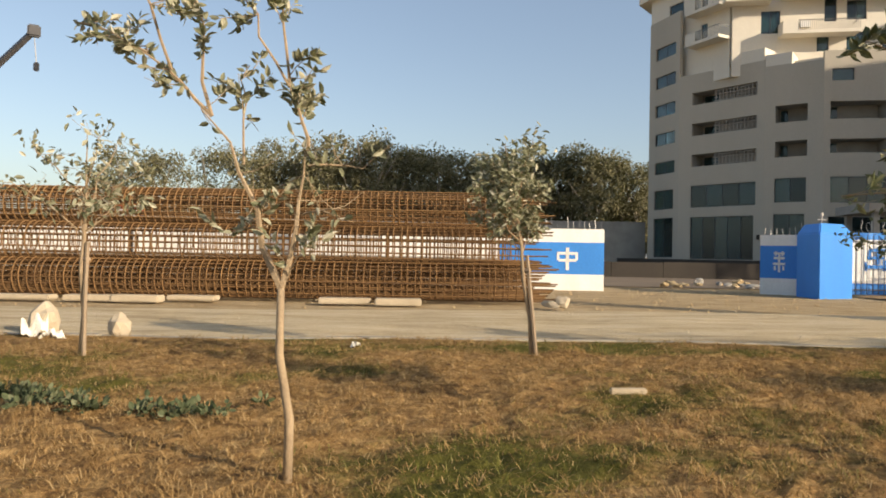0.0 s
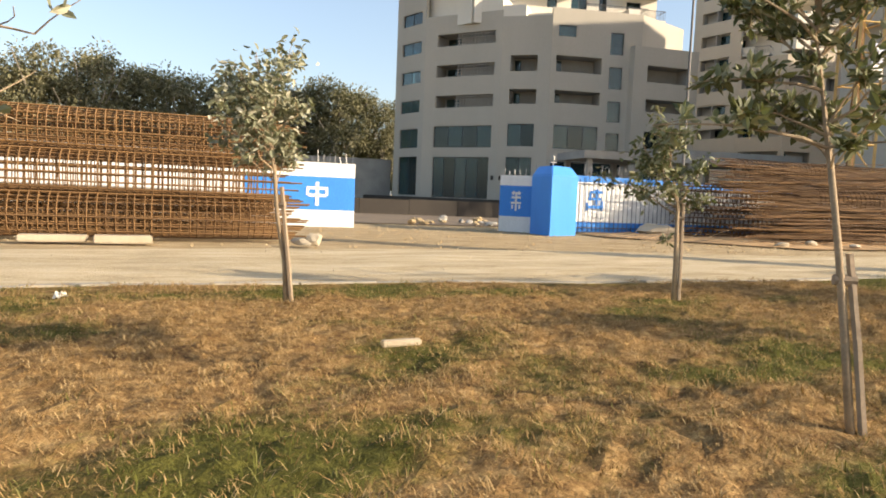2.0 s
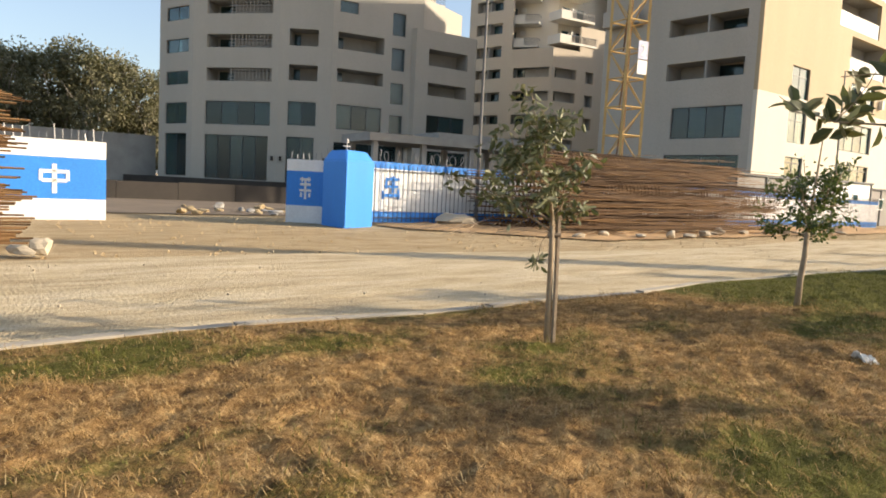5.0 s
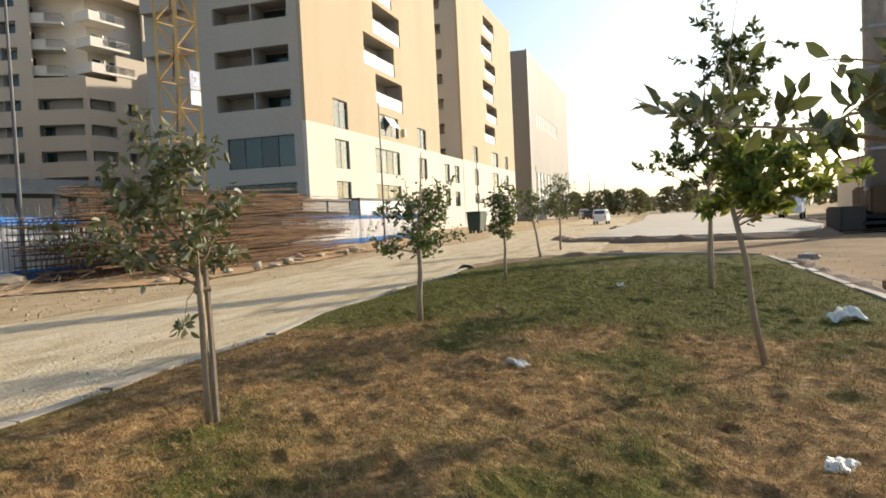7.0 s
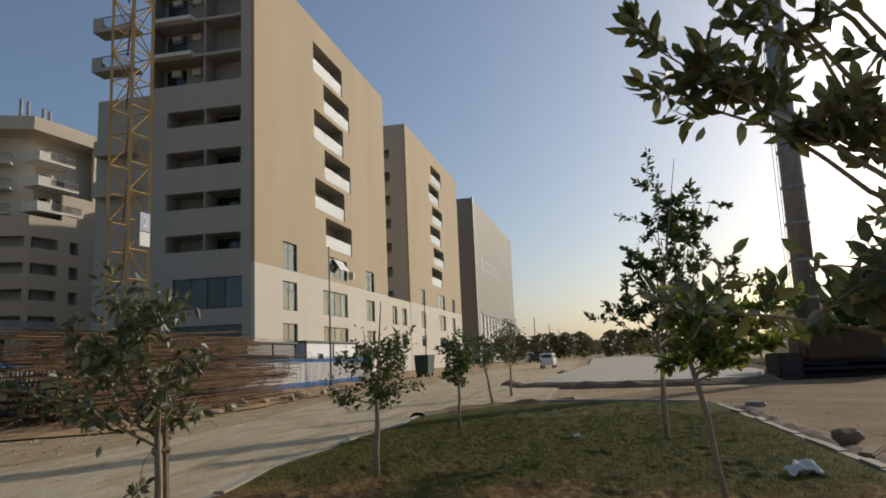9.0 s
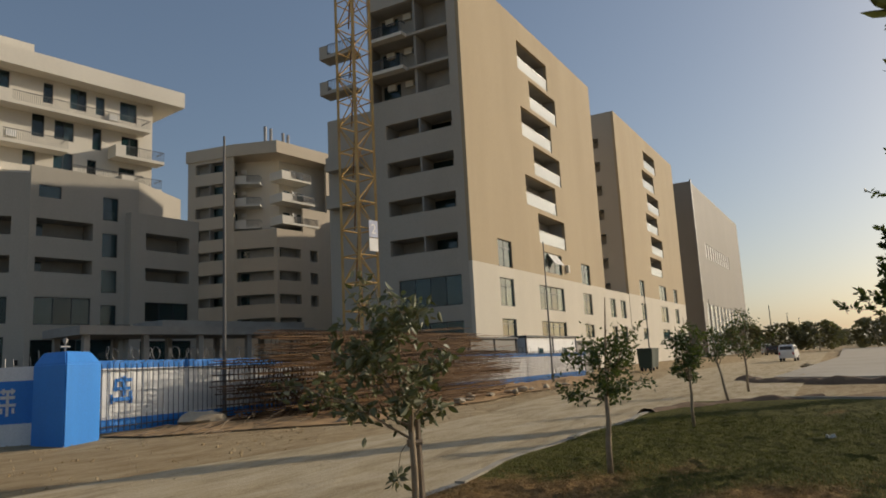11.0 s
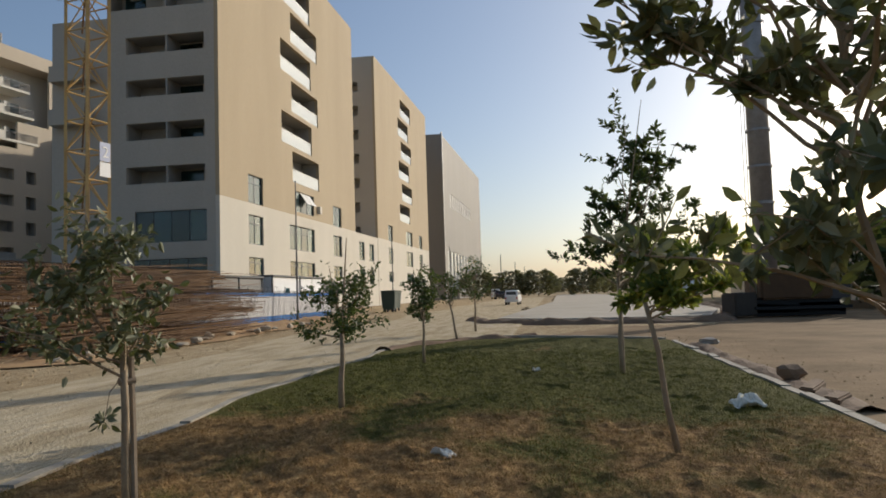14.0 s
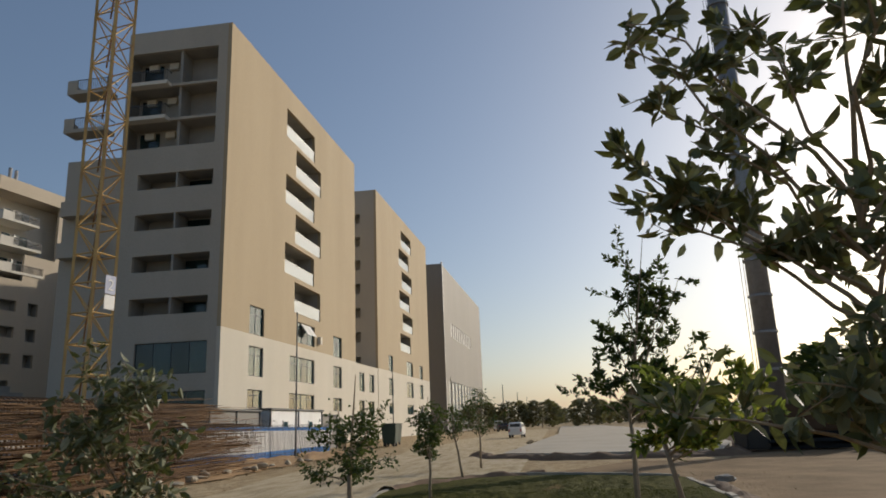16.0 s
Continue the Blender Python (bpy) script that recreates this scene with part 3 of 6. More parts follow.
def building_c():
    x0, y0, x1, y1, top = 87.6, 26.95, 120.0, 26.1, 31.8
    b = thing("apartment_building", x0, y0, 0, "tan apartment block with staggered white loggias behind another", "building")
    front, west = Face((x0, y0), (x1, y1)), Face((x0, 45), (x0, y0 + 0.002))
    logs = [((13.8, 20.4) if i % 2 == 0 else (12.2, 18.6)) + (27.4 - 3.12 * i, 29.9 - 3.12 * i) for i in range(6)]
    wins = [(a, c, z0, z1, 2) for a, c in ((5.2, 7.6), (15.6, 19.8), (24.5, 27.0)) for z0, z1 in ((8.5, 10.6), (5.4, 7.6), (3.0, 4.4))]
    holes = logs + [w[:4] for w in wins]
    bm = bmesh.new()
    front.wall(bm, 0, 8.5, holes)
    under(part("wall", bm, CREAM), b)
    bm = bmesh.new()
    front.wall(bm, 8.5, top, holes)
    under(part("wall", bm, TAN), b)
    for u0, u1, z0, z1, n in wins:
        window(front, u0, u1, z0, z1, b, n)
    for o in logs:
        loggia(front, *o, b, SHADEPLASTER, 1.5, glass=1.1)
    rows = [(west.length - 6.4, west.length - 2.2, 28.6 - 3.1 * i - 1.3, 28.6 - 3.1 * i) for i in range(8)]
    bm = bmesh.new()
    west.wall(bm, 0, top, rows, u1=west.length - 0.3)
    under(part("wall", bm, SHADEGREY), b)
    for o in rows:
        loggia(west, *o, b, SHADEPLASTER, 1.6)
    bm = bmesh.new()
    prism(bm, [(x0 + 2, y0 + 2), (x1 - 0.3, y1 + 2), (x1 - 0.3, 44.7), (x0 + 2, 44.7)], 0, top - 0.6)
    under(part("interior", bm, UNLIT_ROOM), b)
    bm = bmesh.new()
    Face((x1, y1 + 0.003), (x1, 45)).wall(bm, 0, top, [], u0=0.3)
    under(part("wall", bm, TAN), b)
    bm = bmesh.new()
    prism(bm, [(x0 + 0.3, y0 + 0.3), (x1 - 0.3, y1 + 0.3), (x1 - 0.3, 45), (x0 + 0.3, 45)], top - 0.9, top - 0.4)
    under(part("roof", bm, CONC), b)
    # the low cream link to the next block
    link = Face((78.0, 27.2), (87.6, 27.0))
    holes = [(1.5, 3.6, 5.4, 7.5), (1.5, 3.6, 2.6, 4.4), (5.6, 7.8, 5.4, 7.5), (5.6, 7.8, 2.6, 4.4)]
    bm = bmesh.new()
    link.wall(bm, 0, 8.45, holes, u0=0.02, u1=link.length - 0.02)
    link.slab(bm, 0.02, link.length - 0.02, 7.9, 8.3, -12, -0.3)
    link.slab(bm, 0.02, link.length - 0.02, 0, 7.9, -12, -2.0)
    under(part("podium", bm, CREAM), b)
    for o in holes:
        window(link, *o, b, 2)
    return b


def building_d():
    x0, y0, x1, y1, top = 133.7, 25.5, 190.0, 23.9, 31.8
    b = thing("office_building", x0, y0, 0, "plain grey clad block with a white latticed ground floor", "building")
    front, west = Face((x0, y0), (x1, y1)), Face((x0, 62), (x0, y0 + 0.002))
    slits = [(9.0 + 2.6 * i, 10.6 + 2.6 * i, 18.6, 21.4) for i in range(11)]
    ground = [(4 + 4.2 * i, 7.4 + 4.2 * i, 1.5, 9.6) for i in range(12)]
    bm = bmesh.new()
    front.wall(bm, 0, top, slits + ground)
    under(part("wall", bm, SLATE), b)
    bm = bmesh.new()
    west.wall(bm, 0, top, [], u1=west.length - 0.3)
    under(part("wall", bm, SLATE), b)
    bm = bmesh.new()
    front.slab(bm, -0.25, 0.25, 0, top + 0.3, 0.0, 0.25)
    under(part("corner_trim", bm, GALV), b)
    for o in slits:
        bm = bmesh.new()
        front.slab(bm, o[0], o[1], o[2], o[3], -0.2, -0.1)
        under(part("light_panel", bm, WHITE), b)
    for o in ground:
        window(front, *o, b, 3, CLEAR, frame_mat=WHITEFRAME)
    bm = bmesh.new()
    prism(bm, [(x0 + 0.3, y0 + 1.2), (x1, y1 + 1.2), (x1, 61.7), (x0 + 0.3, 61.7)], 0, top - 0.4)
    under(part("interior", bm, UNLIT_ROOM), b)
    bm = bmesh.new()
    Face((x1, y1 + 0.003), (x1, 62)).wall(bm, 0, top, [])
    under(part("wall", bm, SLATE), b)
    return b


def building_a():
    b = thing("apartment_building", 33.2, 59.2, 0, "faceted block with lower render in shaded grey and a stepped white upper tower", "building")
    p0, p1, p2, p3, p4 = (23.12, 73.2), (24.5, 68.5), (29.6, 62), (33.2, 59.2), (41.7, 57.5)
    f1, f2, mid, right = Face(p0, p1), Face(p1, p2), Face(p2, p3), Face(p3, p4)
    block = Face((40.6, 57.0), (47.3, 56.3))

    def facade(face, top, logs, wins, dark=(), mat=SHADEGREY, screen=False, u0=0.0):
        bm = bmesh.new()
        face.wall(bm, 0, top, [o[:4] for o in (*logs, *wins, *dark)], u0=u0)
        under(part("wall", bm, mat), b)
        for o in logs:
            loggia(face, *o, b, SHADEPLASTER, 1.9, screen=screen)
        for *o, n in wins:
            window(face, *o, b, n)
        for o in dark:
            window(face, *o, b, 2)

    facade(f1, 24.6, [], [(0.98, 4.13, 5.7, 7.6, 2), (0.98, 4.13, 1.0, 4.85, 2), *[(1.03, 4.28, 9.2 + 2.86 * i, 10.4 + 2.86 * i, 2) for i in range(5)]])
    facade(f2, 18.2, [(1.35, 7.6, 9.5 + 2.9 * i, 10.65 + 2.9 * i) for i in range(3)], [(1.3, 7.55, 5.7, 7.75, 4), (1.3, 7.4, 0.9, 4.8, 5)], screen=True)
    facade(mid, 17.6, [(0.85, 3.35, 9.7, 11.05), (0.85, 3.35, 12.65, 14.1)], [(0.85, 3.3, 5.85, 7.9, 2), (0.8, 3.2, 0.9, 4.85, 2)])
    facade(right, 18.3, [(0.5, 4.85, 9.85, 11.0), (0.5, 4.85, 12.65, 14.1)], [(0.55, 4.8, 5.75, 7.9, 3), (5.6, 6.9, 14.5, 16.5, 1), (5.6, 6.9, 11.4, 13.4, 1), (5.6, 6.9, 8.4, 10.3, 1), (5.6, 6.9, 4.9, 7.4, 1), (0.6, 2.3, 15.8, 16.8, 1)], [(0.4, 7.2, 0.9, 4.6)])
    facade(block, 15.35, [(1.4, 5.75, 9.5, 10.65), (1.4, 5.75, 12.2, 13.7)], [(1.4, 5.65, 6.05, 7.7, 3)], [(1.0, 6.0, 0.9, 4.4)])
    bm = bmesh.new()
    Face((40.6, 58.4), (40.6, 57.003)).wall(bm, 0, 15.35, [], 0.3)
    Face((47.3, 56.303), (48.6, 64.5)).wall(bm, 0, 15.35, [(1.5, 4.0, 12.2, 13.7), (1.5, 4.0, 9.5, 10.65)])
    Face((41.7, 57.503), (48.4, 60.0)).wall(bm, 15.3, 18.3, [])
    under(part("wall", bm, SHADEGREY), b)
    bm = bmesh.new()
    prism(bm, [(41.2, 57.5), (47.1, 56.9), (48.2, 64), (42, 64)], 14.4, 14.8)
    under(part("roof", bm, CONC), b)
    bm = bmesh.new()
    prism(bm, [(24.9, 69.5), (30.3, 62.6), (33.4, 60.0), (41.7, 58.3), (48.0, 60.6), (48, 72), (30, 82), (24.2, 74.5)], 16.9, 17.3)
    under(part("roof", bm, CONC), b)
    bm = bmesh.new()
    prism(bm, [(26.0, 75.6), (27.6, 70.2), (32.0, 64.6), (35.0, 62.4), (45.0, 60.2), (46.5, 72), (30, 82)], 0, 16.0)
    under(part("interior", bm, UNLIT_ROOM), b)
    projecting_balcony(right, 5.0, 7.7, 4.85, 0.9, b, SHADEGREY, 0.0)
    for face, u in ((mid, 0.35), (mid, 4.1), (f2, 7.85)):
        bm = bmesh.new()
        face.slab(bm, u - 0.1, u + 0.1, 2.7, 3.1, 0.0, 0.14)
        under(part("wall_lamp", bm, DARKCONC_SHADE), b)
    # stepped terraces on the roof
    for face, u0, u1, z1, w0, w1 in ((mid, 0.02, 2.1, 18.6, -3.0, -0.02), (f2, 3.3, 8.2, 19.3, -3.2, -0.02), (f2, 0.05, 3.28, 21.4, -3.4, -1.0), (mid, 2.12, 4.4, 18.0, -2.4, -0.9)):
        bm = bmesh.new()
        face.slab(bm, u0, u1, 17.3, z1, w0, w1)
        under(part("terrace_wall", bm, PALE), b)
    # upper tower
    tf, tl = Face((27.5, 63.9), (45.3, 60.4)), Face((23.2, 73.2), (27.498, 63.91))
    doors = [(0.9, 2.6, 24.2, 26.2, 2), (4.3, 5.8, 25.3, 26.9, 2), (9.4, 11.0, 21.9, 23.6, 2), (9.4, 11.0, 19.0, 20.8, 2), (7.6, 8.6, 21.8, 24.0, 1), (12.6, 13.4, 21.6, 23.6, 1),
             (12.2, 13.0, 19.0, 20.6, 1), (15.2, 16.8, 21.6, 23.4, 2), (7.0, 8.0, 19.2, 20.8, 1), (15.0, 16.6, 24.9, 26.7, 2), (8.4, 9.2, 24.9, 26.7, 1), (10.6, 12.0, 24.9, 26.8, 2), (12.8, 13.6, 24.9, 26.6, 1), (2.4, 4.0, 20.9, 22.9, 2), (15.0, 16.5, 18.8, 20.4, 2)]
    bm = bmesh.new()
    tf.wall(bm, 17.2, 27.2, [d[:4] for d in doors])
    under(part("wall", bm, PALE), b)
    for *o, n in doors:
        window(tf, *o, b, n)
    bm = bmesh.new()
    lw = [(6.6, 7.4, 21, 22.8), (6.6, 7.4, 24.2, 26.0), (2.5, 4.4, 24.4, 25.8), (2.5, 4.4, 21.4, 22.8)]
    tl.wall(bm, 17.2, 27.2, lw, u1=tl.length - 0.3)
    under(part("wall", bm, PALE), b)
    for o in lw:
        window(tl, *o, b, 1)
    bm = bmesh.new()
    prism(bm, [(24.2, 74), (28.2, 64.6), (45.0, 61.1), (48, 72), (32, 80)], 17.2, 27.0)
    under(part("interior", bm, UNLIT_ROOM), b)
    bm = bmesh.new()
    Face((45.3, 60.403), (48.5, 72)).wall(bm, 17.2, 27.2, [])
    under(part("wall", bm, PALE), b)
    bm = bmesh.new()
    prism(bm, [(22.2, 74.2), (26.4, 62.6), (47.4, 58.4), (50, 74), (30, 84)], 27.0, 28.5)
    under(part("roof", bm, PALE), b)
    bm = bmesh.new()
    box(bm, 33.6, 63.8, 29.1, 3.0, 2.4, 1.3, -11)
    under(part("roof_hut", bm, PALE), b)
    for u0, u1, z, s in ((4.0, 17.2, 24.0, 0.12), (-0.9, 3.0, 23.7, 0.0), (3.8, 10.0, 20.7, 0.2), (14.0, 18.6, 21.2, 0.2), (10.4, 16.6, 18.6, 0.0), (14.6, 18.4, 18.5, 0.3)):
        projecting_balcony(tf, u0, u1, z, 1.5, b, PALE, s)
    for z in (20.9, 23.8):
        projecting_balcony(tl, 6.0, 10.0, z, 1.4, b, PALE, 0.3)
    for u, z in ((3.4, 24.6), (5.6, 21.3), (13.9, 24.6)):
        bm = bmesh.new()
        tf.slab(bm, u, u + 0.8, z, z + 0.55, 0.0, 0.3)
        under(part("air_conditioner", bm, WHITE), b)
    # added dark base slab that paints the shaded slope at the block's foot
    bm = bmesh.new()
    prism(bm, [(20.5, 75), (22.7, 67.5), (28, 60), (32.4, 56.6), (49, 53), (50, 60), (30, 80)], 0.0, 0.85)
    under(part("plinth", bm, DARKCONC_SHADE), b)
    return b


def building_e():
    b = thing("apartment_building", 69, 66, 0, "grey apartment block with curved corner and stepped balconies", "building")
    pts = [(66, 79), (67.3, 72), (69.4, 66.6), (73.6, 65.8), (78, 65.2), (86, 64.4)]
    faces = [Face(a, c) for a, c in zip(pts, pts[1:])]
    for k, f in enumerate(faces):
        rows = [8.0 + 3.0 * i for i in range(4)]
        if k in (0, 4):
            o = [(1.2, f.length - 1.6, z - 1.2, z) for z in rows]
        elif k in (2, 1):
            o = [(0.4, f.length - 0.4, z - 1.25, z) for z in rows]
        else:
            o = [(1.2, 2.6, z - 1.5, z) for z in rows[1:]]
        top = 19.4 if k in (1, 2) else 22.6 if k == 3 else 30.8
        if k in (0, 4):
            o += [(1.2, f.length - 1.6, z - 1.4, z) for z in (20, 23, 26, 29)]
        bm = bmesh.new()
        f.wall(bm, 0, top, o)
        under(part("wall", bm, SUNBEIGE), b)
        for q in o:
            loggia(f, *q, b, SHADEPLASTER, 1.0, divide=k == 0)
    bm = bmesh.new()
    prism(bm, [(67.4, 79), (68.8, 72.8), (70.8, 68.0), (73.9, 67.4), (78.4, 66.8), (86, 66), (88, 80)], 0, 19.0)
    under(part("interior", bm, UNLIT_ROOM), b)
    bm = bmesh.new()
    prism(bm, [(67.4, 79), (70.4, 72.2), (72.2, 68.6), (78.2, 67.6), (86, 65.6), (88, 80)], 18.8, 29.6)
    under(part("upper_wall", bm, PALE), b)
    bm = bmesh.new()
    prism(bm, [(65.8, 79.2), (67.1, 71.8), (69.1, 66.2), (78, 64.8), (86.4, 64.0), (89, 81)], 29.4, 31.0)
    under(part("roof", bm, SUNBEIGE), b)
    up = Face((68.6, 75.6), (71.8, 70.6))
    up2 = Face((72.2, 68.6), (78.2, 67.6))
    for i in range(3):
        z = 20.2 + 3.0 * i
        projecting_balcony(up, -1.0 + 0.3 * i, 2.2, z, 1.5, b, PALE, 1.0, False)
        projecting_balcony(up, 2.3, 5.6, z - 0.1, 2.4, b, PALE, 0.45)
        projecting_balcony(up2, -1.6, 4.6 - 0.6 * i, z + 0.2, 2.6, b, PALE, 0.3)
        for f, u in ((up, 0.0), (up, 1.3), (up, 3.4), (up2, 0.6), (up2, 3.0)):
            bm = bmesh.new()
            f.slab(bm, u, u + 1.1, z + 0.1, z + 2.1, 0.0, 0.06)
            under(part("balcony_door", bm, GLASS), b)
        for f, u in ((up, 2.75), (up2, 2.0)):
            bm = bmesh.new()
            f.slab(bm, u, u + 0.7, z + 1.6, z + 2.15, 0.0, 0.3)
            under(part("air_conditioner", bm, WHITE), b)
    for x in (69.5, 70.6, 73.0, 74.0):
        bm = bmesh.new()
        tube(bm, (x, 68.5, 30.9), (x, 68.5, 33.4), 0.2, 0.2, 8)
        under(part("roof_flue", bm, GALV), b)
    side = Face((79.6, 63.2), (84.5, 62.4))
    bm = bmesh.new()
    side.slab(bm, 0, 4.5, 0, 22.0, -3, 0)
    for z in (9, 15, 20.5):
        side.slab(bm, 2.0, 5.4, z, z + 1.9, 0.0, 1.6)
    under(part("stair_tower", bm, PALE), b)
    return b


building_a()
building_b()
building_c()
building_d()
building_e()


# ---- site walls and fence ----
def stroke(bm, face, u, z, strokes, s, w=0.012):
    for u0, z0, u1, z1, t in strokes:
        a, c = (u + u0 * s, z + z0 * s), (u + u1 * s, z + z1 * s)
        if abs(u1 - u0) > abs(z1 - z0):
            face.slab(bm, min(a[0], c[0]), max(a[0], c[0]), a[1] - t * s / 2, a[1] + t * s / 2, 0.004, w)
        else:
            face.slab(bm, a[0] - t * s / 2, a[0] + t * s / 2, min(a[1], c[1]), max(a[1], c[1]), 0.004, w)


def site_wall(name, p, q, top, label, sign, bands=(0.43, 1.40), thick=0.22):
    face = Face(p, q)
    wall = thing(name, p[0], p[1], 0, label, "wall")
    for z0, z1, mat in ((-0.1, bands[0], WHITE if sign else CONC), (bands[0], bands[1], BLUE if sign else CONC), (bands[1], top, WHITE)):
        bm = bmesh.new()
        face.slab(bm, 0, face.length, z0, z1, -thick, 0)
        under(part("painted_band", bm, mat), wall)
    n = int(face.length / 0.16)
    for i in range(n):
        bm = bmesh.new()
        u = (i + 0.5) * face.length / n
        tube(bm, face.at(u, top - 0.02, -thick / 2), face.at(u + random.uniform(-0.04, 0.04), top + random.uniform(0.14, 0.38), -thick / 2 + random.uniform(-0.04, 0.04)), 0.011, 0.011, 4)
        under(part("starter_bar", bm, GALV), wall)
    if sign:
        for one in sign[2]:
            bm = bmesh.new()
            stroke(bm, face, *sign[0], [one], sign[1])
            under(part("painted_stroke", bm, sign[3]), wall)
    return wall


ZHONG = [(-0.5, 0.22, 0.5, 0.22, 0.13), (-0.42, -0.12, 0.42, -0.12, 0.13), (-0.45, -0.12, -0.45, 0.22, 0.12), (0.45, -0.12, 0.45, 0.22, 0.12), (0, -0.6, 0, 0.5, 0.16)]
TALLSIGN = [(-0.3, 0.5, 0.3, 0.5, 0.12), (-0.18, 0.36, -0.18, 0.62, 0.1), (0.18, 0.36, 0.18, 0.62, 0.1), (-0.3, 0.22, 0.3, 0.22, 0.14), (-0.34, -0.12, 0.34, -0.12, 0.13), (0, -0.62, 0, 0.5, 0.12), (-0.24, -0.5, -0.24, -0.25, 0.11), (0.24, -0.5, 0.24, -0.25, 0.11)]
GONG = [(-0.3, 0.45, 0.45, 0.45, 0.14), (-0.28, 0.0, -0.28, 0.45, 0.12), (0.1, -0.2, 0.1, 0.6, 0.14), (-0.4, 0.1, 0.4, 0.1, 0.12), (-0.5, -0.32, 0.5, -0.32, 0.16), (-0.45, -0.5, -0.45, -0.1, 0.12), (0.4, -0.5, 0.4, 0.0, 0.12)]

site_wall("site_wall", (2.9, 23.27), (6.05, 23.1), 1.81, "white and blue painted concrete site wall with bare steel bars on top", ((2.05, 0.93), 0.62, ZHONG, WHITE))
site_wall("site_wall", (-26, 24.8), (2.89, 23.27), 1.76, "long white site wall with a bare concrete foot", None, (0.45, 0.9))
site_wall("gate_wall", (10.75, 22.95), (11.75, 21.95), 1.72, "short blue and white painted wall beside the gate", ((0.55, 0.92), 0.5, TALLSIGN, WHITE))


def pillar():
    t = thing("gate_pillar", 11.9, 21.4, 0, "blue painted concrete gate pillar with chamfered top", "pillar")
    pts = [(11.18, 20.5), (12.5, 21.15), (12.1, 22.3), (11.3, 21.9)]
    bm = bmesh.new()
    low = [bm.verts.new((x, y, -0.12)) for x, y in pts]
    mid = [bm.verts.new((x, y, 1.72)) for x, y in pts]
    cx, cy = sum(p[0] for p in pts) / 4, sum(p[1] for p in pts) / 4
    top = [bm.verts.new((cx + (x - cx) * 0.7, cy + (y - cy) * 0.7, 2.0)) for x, y in pts]
    bm.faces.new(top)
    for a, c in ((low, mid), (mid, top)):
        for i in range(4):
            bm.faces.new((a[i], a[(i + 1) % 4], c[(i + 1) % 4], c[i]))
    bmesh.ops.recalc_face_normals(bm, faces=bm.faces)
    bmesh.ops.bevel(bm, geom=[e for e in bm.edges], offset=0.03, segments=2, affect="EDGES")
    under(part("shaft", bm, BLUE), t)
    bm = bmesh.new()
    tube(bm, (cx, cy, 1.98), (cx, cy, 2.2), 0.02, 0.02, 6)
    tube(bm, (cx - 0.12, cy, 2.13), (cx + 0.12, cy, 2.13), 0.02, 0.02, 6)
    box(bm, cx, cy, 2.27, 0.09, 0.09, 0.12, 20, 0.02)
    under(part("lamp_bracket", bm, GALV), t)


pillar()


def sheet_fence():
    """Corrugated sheet painted blue and white, with bars before it and coiled wire above."""
    face = Face((12.75, 21.9), (48, 20.6))
    f = thing("site_fence", 12.75, 21.9, 0, "blue and white corrugated sheet fence with bars and coiled wire", "fence")

    def top(u):
        return 1.8 - 0.0075 * u
    n = 34
    w = face.length / n
    for i in range(n):
        for z0, z1, mat in ((0.02, 0.34, BLUE), (0.34, None, WHITE), (None, None, BLUE)):
            bm = bmesh.new()
            a0 = i * w
            zt = top(a0)
            lo, hi = (z0 if z0 is not None else zt - 0.2), (z1 if z1 is not None else (zt - 0.2 if z0 is not None else zt))
            steps = 8
            prev = None
            for k in range(steps + 1):
                u = a0 + w * k / steps
                d = 0.0 if k % 4 in (0, 1) else -0.018
                v = [bm.verts.new(face.at(u, z, d)) for z in (lo, hi)]
                v += [bm.verts.new(face.at(u, z, d - 0.01)) for z in (lo, hi)]
                if prev:
                    bm.faces.new((prev[0], v[0], v[1], prev[1]))
                    bm.faces.new((v[2], prev[2], prev[3], v[3]))
                    bm.faces.new((prev[1], v[1], v[3], prev[3]))
                prev = v
            under(part("panel", bm, mat), f)
    bar = None
    for i in range(int(face.length / 0.165)):
        u = 0.08 + i * 0.165
        p = face.at(u, 0, 0.05)
        if bar is None:
            bm = bmesh.new()
            tube(bm, (0, 0, 0.03), (0, 0, 1.72), 0.012, 0.012, 4)
            bar = part("bar", bm, RAIL)
            ob = bar
        else:
            ob = new("bar", bar.data)
        ob.matrix_basis = pose(p[0] * UNIT, p[1] * UNIT, 0)
        under(ob, f)
    bm = bmesh.new()
    for z in (0.16, 1.55):
        face.slab(bm, 0, face.length, z - 0.012, z + 0.012, 0.03, 0.05)
    under(part("fence_rail", bm, RAIL), f)
    cu = bpy.data.curves.new("coil", "CURVE")
    cu.dimensions, cu.bevel_depth, cu.bevel_resolution = "3D", 0.009, 0
    sp = cu.splines.new("POLY")
    turns, per = 86, 10
    sp.points.add(turns * per)
    for i in range(turns * per + 1):
        a = 2 * math.pi * i / per
        r = 0.19 + 0.03 * math.sin(i * 0.37)
        u = 0.3 + (face.length * 0.75) * i / (turns * per)
        p = face.at(u + 0.09 * math.sin(a * 0.5), top(u) + 0.15 + r * math.sin(a), r * math.cos(a))
        sp.points[i].co = (p[0] * UNIT, p[1] * UNIT, p[2] * UNIT, 1)
    cu.materials.append(GALV)
    coil = new("wire_coil", cu)
    under(coil, f)
    for one in GONG:
        bm = bmesh.new()
        stroke(bm, face, 0.85, 1.02, [one], 0.62, 0.02)
        under(part("painted_stroke", bm, BLUE), f)


sheet_fence()


